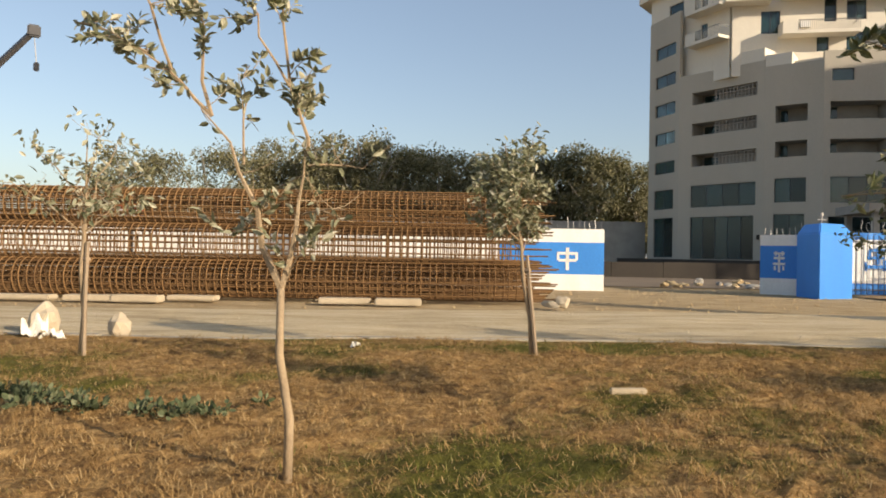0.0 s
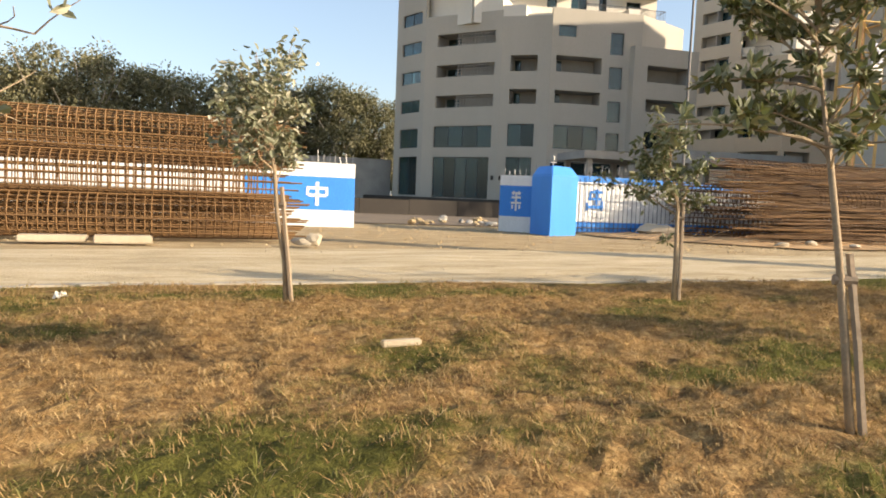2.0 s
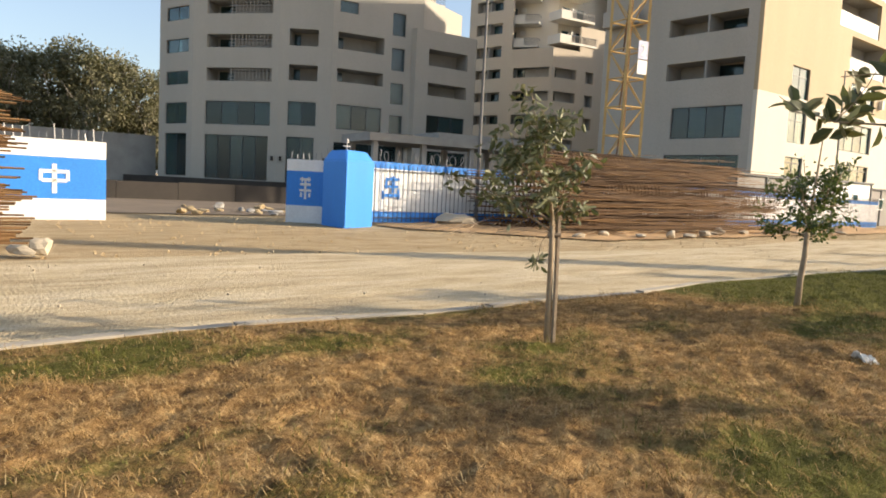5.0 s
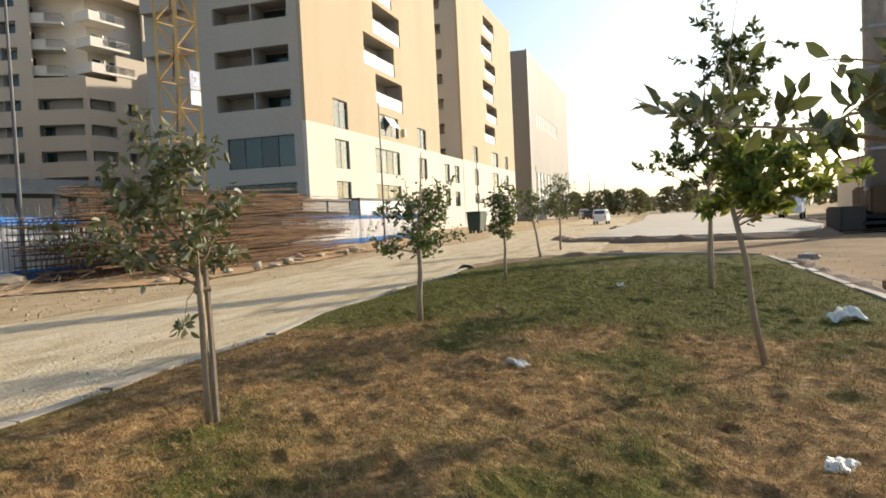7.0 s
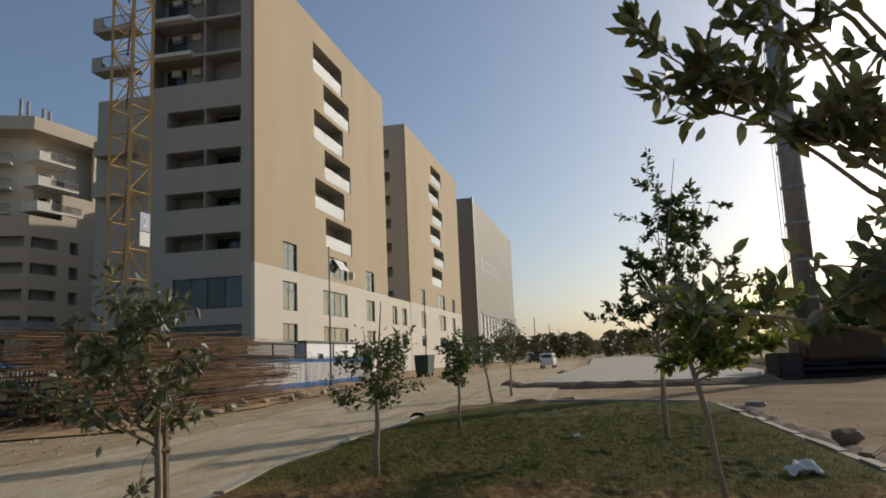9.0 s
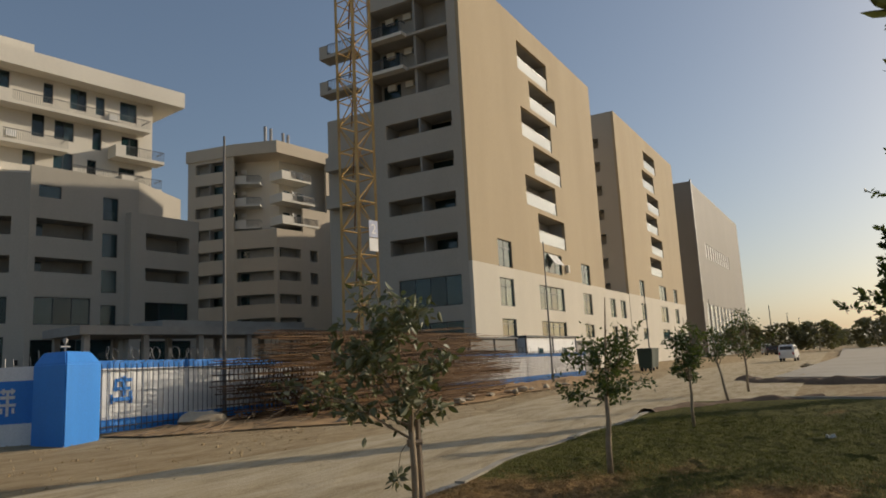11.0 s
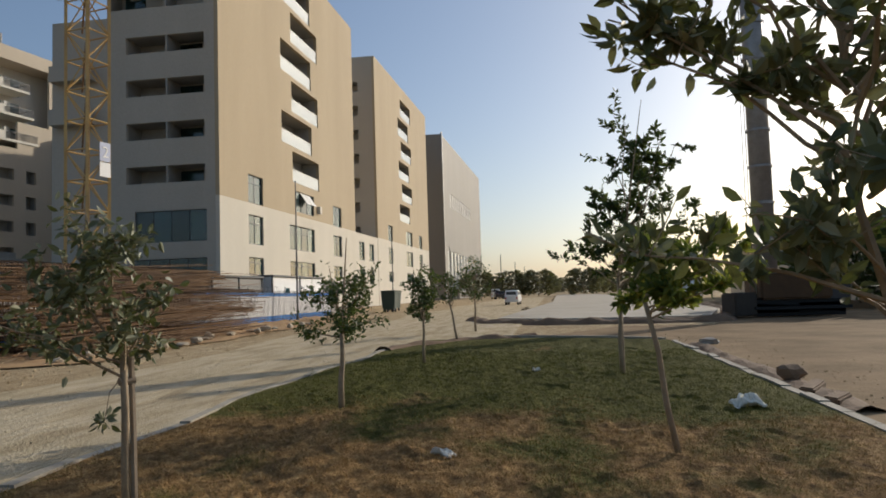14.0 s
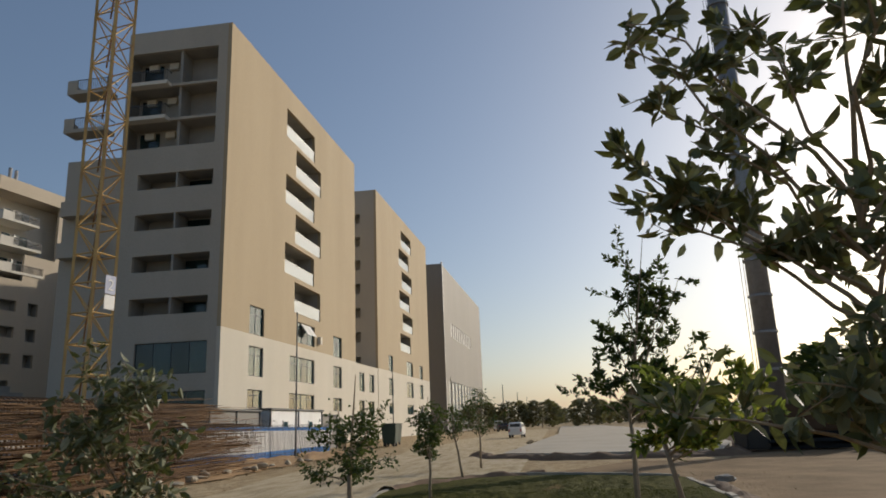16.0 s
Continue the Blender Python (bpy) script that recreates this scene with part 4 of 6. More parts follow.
# ---- steel cages ----
def hoop_mesh(r, wire, mat, n=22):
    verts, faces = [], []
    for i in range(n):
        a = 2 * math.pi * i / n
        for k in range(3):
            b = 2 * math.pi * k / 3
            rr = r + wire * math.cos(b)
            verts.append((wire * math.sin(b) * UNIT, rr * math.cos(a) * UNIT, rr * math.sin(a) * UNIT))
    for i in range(n):
        for k in range(3):
            j, m = (i + 1) % n, (k + 1) % 3
            faces.append((i * 3 + k, j * 3 + k, j * 3 + m, i * 3 + m))
    me = bpy.data.meshes.new("hoop")
    me.from_pydata(verts, [], faces)
    me.materials.append(mat)
    return me


def bar_mesh(length, wire, mat):
    bm = bmesh.new()
    tube(bm, (0, 0, 0), (length * UNIT, 0, 0), wire * UNIT, wire * UNIT, 4)
    me = bpy.data.meshes.new("long_bar")
    bm.to_mesh(me)
    bm.free()
    me.materials.append(mat)
    return me


def cage(length, r, gap, bars, mat, label, group, over=0.5):
    """A round reinforcement cage lying along x, from its own origin on the ground under its end."""
    c = thing("rebar_cage", 0, 0, 0, label, "rebar cage", group)
    hoop, bar = hoop_mesh(r, 0.0135, mat), bar_mesh(length + over, 0.016, mat)
    for i in range(int(length / gap)):
        h = new("hoop", hoop)
        h.parent = c
        h.matrix_basis = pose((i * gap + random.uniform(-0.02, 0.02)) * UNIT, 0, (r + 0.012) * UNIT, random.uniform(0, 360), 0, random.uniform(-1.5, 1.5))
    for i in range(bars):
        a = 2 * math.pi * i / bars
        h = new("long_bar", bar)
        h.parent = c
        h.matrix_basis = pose((-over / 2 + random.uniform(-0.25, 0.25)) * UNIT, (r - 0.02) * math.cos(a) * UNIT, (r + 0.012 + (r - 0.02) * math.sin(a)) * UNIT, 0, random.uniform(-0.3, 0.3), random.uniform(-0.3, 0.3))
    return c


def put(c, x, y, z, rz=0):
    c.matrix_basis = pose(x * UNIT, y * UNIT, z * UNIT, 0, 0, rz)
    return c


LEFT = "round rusty reinforcement cage stacked beside the road"
first = cage(12.2, 0.385, 0.15, 18, RUST, LEFT, "stacked cages by the wall")
put(first, -9.3, 16.6, 0.0)
for x, y, z in ((-9.1, 17.45, 0.0), (-9.4, 18.3, 0.0), (-9.6, 16.75, 0.75), (-9.2, 17.7, 0.75), (-9.5, 16.9, 1.5), (-9.1, 17.8, 1.5)):
    copy_thing(first, pose(x * UNIT, y * UNIT, z * UNIT, 0, 0, random.uniform(-0.4, 0.4)))
RIGHT = "dark rusty reinforcement cage piled against the fence"
second = cage(11.0, 0.42, 0.19, 14, RUSTDARK, RIGHT, "piled cages by the fence", 1.4)
put(second, 16.6, 20.6, 0.02, -2)
for x, y, z, rz in ((16.4, 20.6, 0.86, -2.5), (16.9, 19.7, 0.02, -2), (17.0, 19.75, 0.86, -1.5), (17.6, 20.1, 1.68, -2.5), (18.8, 18.8, 0.02, -1), (19.4, 18.85, 0.86, -2)):
    copy_thing(second, pose(x * UNIT, y * UNIT, z * UNIT, 0, 0, rz))


def loose_bars():
    b = thing("steel_bars", 20, 17.5, 0, "pile of loose rusty reinforcing bars with splayed ends", "steel bars")
    kinds = [bar_mesh(11.0, 0.0095, RUST), bar_mesh(10.0, 0.0095, RUSTDARK), bar_mesh(7.0, 0.0095, RUSTDARK)]
    for i in range(300):
        s = (i / 300) ** 0.8
        h = new("bar", kinds[i % 3])
        low = s < 0.12
        h.matrix_basis = pose((15.0 + 3.0 * random.random() + 1.2 * s) * UNIT, (17.4 + 2.4 * s + random.uniform(-0.5, 0.5)) * UNIT, (0.06 + 2.3 * s + random.uniform(-0.06, 0.06)) * UNIT, 0, random.uniform(-0.3, 0.1) if low else random.uniform(-2.8, 1.6), random.gauss(-1, 3.5))
        under(h, b)


loose_bars()


# ---- crane, poles ----
def tower_crane():
    c = thing("tower_crane", 30.1, 26.0, 0, "yellow lattice tower crane mast with a number board", "crane")
    s, h, dz = 0.62, 46.0, 1.35
    ang = radians(-11)
    cs = [(30.1 + s * math.sqrt(2) * math.cos(ang + k * math.pi / 2 + math.pi / 4), 26.0 + s * math.sqrt(2) * math.sin(ang + k * math.pi / 2 + math.pi / 4)) for k in range(4)]
    for x, y in cs:
        bm = bmesh.new()
        tube(bm, (x, y, 0), (x, y, h), 0.085, 0.085, 4)
        under(part("leg", bm, YELLOW), c)
    n = int(h / dz)
    for k in range(4):
        a, d = cs[k], cs[(k + 1) % 4]
        for i in range(n):
            z = i * dz
            bm = bmesh.new()
            tube(bm, (*a, z), (*d, z), 0.04, 0.04, 4)
            p, q = (a, d) if (i + k) % 2 else (d, a)
            tube(bm, (*p, z), (*q, z + dz), 0.038, 0.038, 4)
            under(part("brace", bm, YELLOW), c)
    for i in range(int(h / 2.7)):
        for a, d, r in (((30.1, 26.0, i * 2.7), (30.25, 26.1, i * 2.7 + 2.7), 0.07), ((30.0, 26.2, i * 2.7), (29.9, 25.9, i * 2.7 + 2.7), 0.05)):
            bm = bmesh.new()
            tube(bm, a, d, r, r, 4)
            under(part("ladder", bm, RUST), c)
    f = Face((29.94, 25.36), (30.53, 25.25))
    bm = bmesh.new()
    f.slab(bm, 0, 0.6, 7.65, 8.5, 0.05, 0.09)
    board = under(part("number_board", bm, material("slate_blue_board", (0.42, 0.45, 0.58), None, 3, 30, 0.6, bump=0)), c)
    bm = bmesh.new()
    f.slab(bm, 0, 0.6, 6.95, 7.6, 0.05, 0.09)
    under(part("white_board", bm, WHITE), c)
    cu = bpy.data.curves.new("numeral", "FONT")
    cu.body, cu.size, cu.extrude, cu.align_x = "2", 0.72 * UNIT, 0.01, "CENTER"
    cu.materials.append(WHITE)
    t = new("numeral", cu)
    p = f.at(0.3, 7.82, 0.1)
    t.matrix_basis = pose(p[0] * UNIT, p[1] * UNIT, p[2] * UNIT, 90, 0, math.degrees(math.atan2(f.u.y, f.u.x)))
    under(t, board)


tower_crane()


DARKSTEEL = material("dark_painted_steel", (0.14, 0.135, 0.13), (0.09, 0.085, 0.08), 2, 40, 0.5, 0.3, 0.05)


def lamp_pole(x, y, h, r=0.06):
    p = thing("street_pole", x, y, 0, "slim grey steel street pole without a lamp", "pole", "poles along the road")
    bm = bmesh.new()
    tube(bm, (0, 0, 0.25), (0, 0, h), r, r * 0.55, 10)
    part("shaft", bm, DARKSTEEL, p)
    bm = bmesh.new()
    tube(bm, (0, 0, 0), (0, 0, 0.3), r * 1.5, r * 1.3, 10)
    part("base", bm, DARKSTEEL, p)
    return p


lamp_pole(16.44, 21.2, 8.4)
lamp_pole(40.04, 20.0, 8.0)
lamp_pole(61.5, 19.3, 7.0)
lamp_pole(95, 19.0, 7.5)


# ---- trees ----
def leaf_add(verts, faces, p, d, size, width=0.46, plain=False):
    """A folded leaf from p along d: pointed oval, or a plain lozenge for far crowns."""
    d = d.normalized()
    side = d.cross(Vector((random.uniform(-1, 1), random.uniform(-1, 1), random.uniform(-1, 1)))).normalized()
    up = side.cross(d)
    k = len(verts)
    if plain:
        a, b = p + d * size * 0.45, p + d * size
        for v in (p, a + side * size * width * 0.5, b, a - side * size * width * 0.5):
            verts.append(tuple(v))
        faces.append((k, k + 1, k + 2, k + 3))
        return
    s, h = side * size * width * 0.5, up * size * 0.09
    for v in (p, p + d * size * 0.3 + s * 0.9 + h, p + d * size * 0.65 + s * 0.85 + h * 0.6, p + d * size - h, p + d * size * 0.65 - s * 0.85 + h * 0.6, p + d * size * 0.3 - s * 0.9 + h, p + d * size * 0.35, p + d * size * 0.68 - h * 0.3):
        verts.append(tuple(v))
    faces += [(k, k + 1, k + 6), (k, k + 6, k + 5), (k + 1, k + 2, k + 7, k + 6), (k + 6, k + 7, k + 4, k + 5), (k + 2, k + 3, k + 7), (k + 7, k + 3, k + 4)]


def limb(bm, pts, r0, r1, n=6):
    """One unbroken tapering tube through the points."""
    pts = [Vector(p) for p in pts]
    axis = (pts[-1] - pts[0]).normalized()
    e1 = axis.cross(Vector((0.31, 0.87, 0.4)) if abs(axis.y) < 0.8 else Vector((1, 0, 0.2))).normalized()
    rings = []
    for i, p in enumerate(pts):
        d = (pts[min(i + 1, len(pts) - 1)] - pts[max(i - 1, 0)]).normalized()
        f1 = (e1 - d * e1.dot(d)).normalized()
        f2 = d.cross(f1)
        r = r0 + (r1 - r0) * i / (len(pts) - 1)
        rings.append([bm.verts.new(p + (f1 * math.cos(6.28319 * k / n) + f2 * math.sin(6.28319 * k / n)) * r) for k in range(n)])
    for a, b in zip(rings, rings[1:]):
        for k in range(n):
            bm.faces.new((a[k], a[(k + 1) % n], b[(k + 1) % n], b[k]))
    bm.faces.new(rings[0][::-1])
    bm.faces.new(rings[-1])


def wander(start, direction, length, bend, steps=5, rise=0.1):
    pts, d = [Vector(start)], Vector(direction).normalized()
    for _ in range(steps):
        d = (d + Vector((random.uniform(-bend, bend), random.uniform(-bend, bend), random.uniform(-bend, bend) + rise))).normalized()
        pts.append(pts[-1] + d * (length / steps))
    return pts


def young_tree(x, y, lean, trunk_h, top, spread, leaves, leaf, mat, label, stake=True, r=0.035, seed=0, clear=0.9, shape=0.6, centre=None, limbs=9, goals=None, low=0.12, droop=None, bare=0.0, cluster=0):
    """A sapling: trunk, limbs with twigs, a loose crown and, where it has one, its stake."""
    random.seed(seed)
    t = thing("young_tree", x, y, 0.04, label, "tree", "young trees on the lawn")
    bm = bmesh.new()
    tip = Vector((lean[0], lean[1], trunk_h))
    trunk = [Vector((0, 0, -0.05)), tip * 0.33 + Vector((0.015, 0.01, 0)), tip * 0.66 - Vector((0.012, 0.015, 0)), tip]
    limb(bm, trunk, r, r * 0.72, 8)
    part("trunk", bm, BARK, t, smooth=True)
    verts, faces, ends = [], [], []
    height = top - trunk_h
    cen = Vector(centre) if centre else Vector((tip.x * 1.15, tip.y * 1.15, 0))
    for i in range(len(goals) if goals else limbs):
        bm = bmesh.new()
        if goals:
            start, goal = Vector(goals[i][0]), Vector(goals[i][1])
            thick = goals[i][2]
        else:
            a = 2 * math.pi * (i / limbs) * 2.4 + random.uniform(-0.4, 0.4)
            z = (i + random.random()) / limbs
            reach = spread * random.uniform(0.6, 1.0) * (1.15 - z * shape)
            goal = Vector((cen.x + reach * math.cos(a), cen.y + reach * math.sin(a), trunk_h + height * (low + 0.85 * z)))
            start = trunk[2].lerp(tip, random.uniform(0.6, 1)) if z < 0.4 else tip.lerp(Vector((cen.x, cen.y, trunk_h + height * z * 0.6)), random.random() * 0.8)
            thick = r * 0.42
        reach = (goal - start).length
        pts = [start]
        for k in range(1, 6):
            pts.append(start.lerp(goal, k / 5) + Vector((random.uniform(-1, 1), random.uniform(-1, 1), 0.9 * math.sin(k / 5 * math.pi))) * 0.05 * reach)
        limb(bm, pts, thick * 0.8, r * 0.12, 5)
        ends.append(pts[2:])
        for _ in range(5):
            q = pts[random.randint(2, 5)]
            tw = wander(q, (random.uniform(-1, 1), random.uniform(-1, 1), random.uniform(-0.3, 0.8)), max(0.18, spread * random.uniform(0.25, 0.5)), 0.3, 3)
            limb(bm, tw, r * 0.12, r * 0.05, 4)
            ends += [tw, tw]
        part("limb", bm, BARK, t)
    if droop:
        bm = bmesh.new()
        pts = [Vector(droop[0]), Vector(droop[0]).lerp(Vector(droop[1]), 0.5) + Vector((-0.01, 0.02, 0.03)), Vector(droop[1])]
        limb(bm, pts, r * 0.16, r * 0.08, 4)
        part("limb", bm, BARK, t)
        for _ in range(22):
            d = Vector((random.uniform(-1, 1), random.uniform(-1, 1), random.uniform(-1, 0.6)))
            leaf_add(verts, faces, pts[2] + d * random.uniform(0, 0.05), d, leaf)
    if not goals:
        bm = bmesh.new()
        limb(bm, [tip, tip.lerp(Vector((cen.x, cen.y, trunk_h + height * 0.85)), 0.5), Vector((cen.x, cen.y, trunk_h + height * 0.9))], r * 0.6, r * 0.12, 6)
        part("limb", bm, BARK, t)
    for _ in range(leaves // cluster if cluster else 0):
        tw = random.choice(ends)
        f = random.triangular(0.25, 1, 0.95) * (len(tw) - 1)
        i = min(int(f), len(tw) - 2)
        p = tw[i].lerp(tw[i + 1], f - i)
        axis = (tw[i + 1] - tw[i]).normalized()
        if p.z < bare and random.random() > 0.25:
            continue
        for k in range(random.randint(cluster - 2, cluster + 2)):
            out = Vector((random.gauss(0, 1), random.gauss(0, 1), random.gauss(0, 0.8))).normalized()
            d = axis * random.uniform(0.1, 0.9) + out + Vector((0, 0, random.uniform(-0.25, 0.35)))
            leaf_add(verts, faces, p - axis * 0.32 * leaf * k + out * 0.08 * leaf, d, leaf * random.uniform(0.65, 1.2), 0.46)
    for _ in range(0 if cluster else leaves):
        tw = random.choice(ends)
        f = random.uniform(0.15, 1) * (len(tw) - 1)
        i = min(int(f), len(tw) - 2)
        p = tw[i].lerp(tw[i + 1], f - i) + Vector((random.gauss(0, 0.04), random.gauss(0, 0.04), random.gauss(0, 0.04)))
        if p.z < bare and random.random() > 0.3:
            continue
        d = Vector((random.uniform(-1, 1), random.uniform(-1, 1), random.uniform(-0.9, 0.7)))
        leaf_add(verts, faces, p, d, leaf * random.uniform(0.6, 1.25))
    raw("crown", verts, faces, mat, t)
    if stake:
        bm = bmesh.new()
        k = clear / trunk_h
        limb(bm, [(0.042, -0.025, -0.05), (0.038 + lean[0] * k * 0.5, -0.03 + lean[1] * k * 0.5, clear * 0.5), (0.04 + lean[0] * k, -0.025 + lean[1] * k, clear)], 0.02, 0.018, 6)
        part("stake", bm, STAKE, t)
        bm = bmesh.new()
        tube(bm, (-0.02 + lean[0] * k * 0.85, 0.015 + lean[1] * k * 0.85, clear * 0.85), (0.055 + lean[0] * k * 0.85, -0.035 + lean[1] * k * 0.85, clear * 0.85), 0.024, 0.024, 8)
        part("tie", bm, STAKE, t)
    return t


SAP = "young staked tree with sparse grey-green leaves on the lawn"
FORK = [((-0.04, 0, 0.80), (-0.34, 0.02, 1.52), 0.021), ((-0.04, 0, 0.80), (0.06, 0.0, 1.36), 0.018), ((-0.34, 0.02, 1.50), (-0.63, 0.0, 1.78), 0.012), ((-0.34, 0.02, 1.50), (-0.45, 0.1, 2.1), 0.011),
        ((-0.6, 0.0, 1.75), (-0.95, 0.1, 1.9), 0.008), ((0.06, 0, 1.34), (-0.02, 0, 1.66), 0.012), ((-0.02, 0, 1.64), (-0.06, 0.05, 2.2), 0.009), ((-0.02, 0, 1.62), (-0.26, -0.1, 2.05), 0.008), ((0.06, 0, 1.3), (0.28, 0.05, 1.3), 0.007),
        ((0.04, 0, 1.1), (0.22, -0.1, 1.12), 0.006), ((-0.1, 0, 1.05), (-0.28, 0.1, 1.02), 0.006), ((-0.5, 0, 1.68), (-0.7, -0.2, 2.2), 0.009), ((-0.2, 0.0, 1.3), (-0.24, 0.15, 1.75), 0.007), ((-0.03, 0, 0.82), (0.06, -0.08, 0.95), 0.006)]
young_tree(0.14, 4.77, (-0.04, 0.0), 0.80, 2.45, 0.3, 1800, 0.052, LEAF, "slender forked sapling with thin sparse crown", False, 0.021, 1, goals=FORK, bare=1.55, cluster=5)
young_tree(1.68, 8.4, (-0.12, 0.0), 1.1, 2.08, 0.42, 2000, 0.072, LEAF, SAP, True, 0.022, 2, 0.95, 0.3, centre=(-0.28, 0, 0), limbs=13)
young_tree(-2.3, 8.07, (0.02, 0.0), 1.15, 2.05, 0.55, 560, 0.075, LEAF, "spreading sapling with few grey leaves and a stake", True, 0.024, 3, 1.0, 0.3)
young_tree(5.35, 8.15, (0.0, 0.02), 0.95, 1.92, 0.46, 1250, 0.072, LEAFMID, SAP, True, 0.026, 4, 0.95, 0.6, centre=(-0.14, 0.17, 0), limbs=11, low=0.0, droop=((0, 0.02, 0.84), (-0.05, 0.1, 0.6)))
BOUGHS = [((-0.03, 0.18, 1.12), (-0.06, 0.28, 1.8), 0.019), ((-0.06, 0.28, 1.78), (-0.12, 0.25, 2.5), 0.012), ((-0.05, 0.24, 1.5), (-0.05, 0.76, 1.95), 0.010), ((-0.05, 0.27, 1.7), (-0.1, 0.8, 2.35), 0.009),
          ((-0.04, 0.2, 1.2), (-0.06, 0.75, 1.33), 0.009), ((-0.04, 0.2, 1.25), (-0.3, 0.45, 1.38), 0.008), ((-0.05, 0.24, 1.45), (-0.62, 0.42, 1.45), 0.010), ((-0.04, 0.2, 1.2), (-0.85, 0.36, 1.25), 0.010),
          ((-0.06, 0.26, 1.65), (-0.75, 0.32, 1.95), 0.010), ((-0.06, 0.26, 1.7), (-0.55, 0.0, 2.2), 0.009), ((-0.04, 0.2, 1.3), (0.15, -0.1, 1.55), 0.009), ((-0.05, 0.25, 1.6), (0.25, 0.05, 2.0), 0.009),
          ((-0.04, 0.2, 1.2), (0.22, -0.2, 1.2), 0.008), ((-0.06, 0.28, 1.75), (0.1, -0.1, 2.4), 0.009), ((-0.06, 0.28, 1.78), (-0.45, 0.3, 2.45), 0.009), ((-0.03, 0.18, 1.1), (-0.2, -0.2, 1.35), 0.008),
          ((-0.05, 0.24, 1.5), (-0.03, 0.76, 1.86), 0.009), ((-0.05, 0.25, 1.6), (-0.04, 0.5, 1.75), 0.008), ((-0.06, 0.28, 1.85), (-0.03, 0.78, 2.46), 0.009), ((-0.06, 0.27, 1.7), (-0.02, 0.74, 2.16), 0.008), ((-0.05, 0.26, 1.6), (0.0, 0.8, 1.96), 0.008),
          ((-0.03, 0.19, 1.15), (0.0, 0.42, 1.33), 0.008), ((-0.03, 0.19, 1.15), (0.1, 0.3, 1.3), 0.008), ((-0.04, 0.2, 1.3), (0.0, -0.05, 1.7), 0.008), ((-0.05, 0.25, 1.6), (-0.03, -0.15, 2.0), 0.008), ((-0.06, 0.28, 1.8), (0.02, 0.42, 2.42), 0.009)]
young_tree(3.43, 4.73, (-0.03, 0.18), 1.13, 2.6, 0.36, 2600, 0.064, LEAFMID, "leafy staked young tree with a leaning trunk", True, 0.0195, 5, 0.75, goals=BOUGHS, cluster=5)
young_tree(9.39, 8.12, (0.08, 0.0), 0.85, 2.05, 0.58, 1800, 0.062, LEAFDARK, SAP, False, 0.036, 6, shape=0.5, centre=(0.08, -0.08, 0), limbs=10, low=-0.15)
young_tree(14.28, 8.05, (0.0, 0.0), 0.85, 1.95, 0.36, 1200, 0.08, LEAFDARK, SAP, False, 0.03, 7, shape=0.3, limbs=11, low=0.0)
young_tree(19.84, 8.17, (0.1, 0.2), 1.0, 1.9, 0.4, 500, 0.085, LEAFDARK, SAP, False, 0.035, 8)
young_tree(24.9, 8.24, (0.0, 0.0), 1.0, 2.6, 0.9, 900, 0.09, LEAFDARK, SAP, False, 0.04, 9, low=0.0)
young_tree(7.15, 4.82, (0.0, 0.2), 1.15, 1.85, 0.46, 1500, 0.092, LEAFYELLOW, "young tree with bright yellow-green leaves and bent trunk", False, 0.026, 10, 0.55, 0.1, centre=(0.0, -0.15, 0), limbs=13, low=-0.05, cluster=5)
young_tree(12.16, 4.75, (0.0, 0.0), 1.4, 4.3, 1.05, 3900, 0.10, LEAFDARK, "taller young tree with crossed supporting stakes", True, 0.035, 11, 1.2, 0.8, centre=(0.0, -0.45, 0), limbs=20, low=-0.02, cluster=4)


def far_tree(x, y, h, w, seed, trunk=True):
    random.seed(seed)
    t = thing("eucalyptus_tree", x, y, 0, "dense olive-green eucalyptus tree behind the site", "tree", "row of eucalyptus trees")
    bm = bmesh.new()
    limb(bm, wander((0, 0, 0), (0, 0, 1), h * 0.6, 0.1, 5), 0.28, 0.14, 7)
    for i in range(7):
        a = random.uniform(0, 6.28)
        pts = wander((0, 0, h * random.uniform(0.15, 0.5)), (math.cos(a), math.sin(a), 1.4), h * 0.5, 0.25, 4)
        limb(bm, pts, 0.13, 0.04, 5)
    part("trunk", bm, EUCBARK, t)
    verts, faces = [], []
    for _ in range(60):
        a, z = random.uniform(0, 6.28), random.uniform(0.12, 0.95)
        rr = w * math.sqrt(random.random()) * (1.0 - 0.45 * abs(z - 0.5) * 1.6)
        c = Vector((rr * math.cos(a), rr * math.sin(a), h * z))
        s = random.uniform(0.9, 1.7)
        for _ in range(130):
            d = Vector((random.gauss(0, 1), random.gauss(0, 1), random.gauss(0, 0.8)))
            p = c + d.normalized() * s * random.random() ** 0.4
            leaf_add(verts, faces, p, Vector((d.x, d.y, d.z - 0.6)), random.uniform(0.24, 0.5), 0.5, True)
    raw("crown", verts, faces, LEAFEUC, t)
    return t


kinds = [far_tree(-40, 97, 14.6, 3.6, 21), far_tree(-34, 94, 13.6, 3.8, 22), far_tree(-28, 97, 15.3, 3.6, 23), far_tree(-22.5, 95, 14.0, 3.4, 24)]
random.seed(5)
for i in range(30):
    x = -20 + i * 2.1 + random.uniform(-0.8, 0.8)
    t = copy_thing(kinds[i % 4], pose(x * UNIT, random.uniform(93, 99) * UNIT, 0, 0, 0, random.uniform(0, 360)))
    k = random.uniform(0.92, 1.12)
    t.scale = (k, k, k)


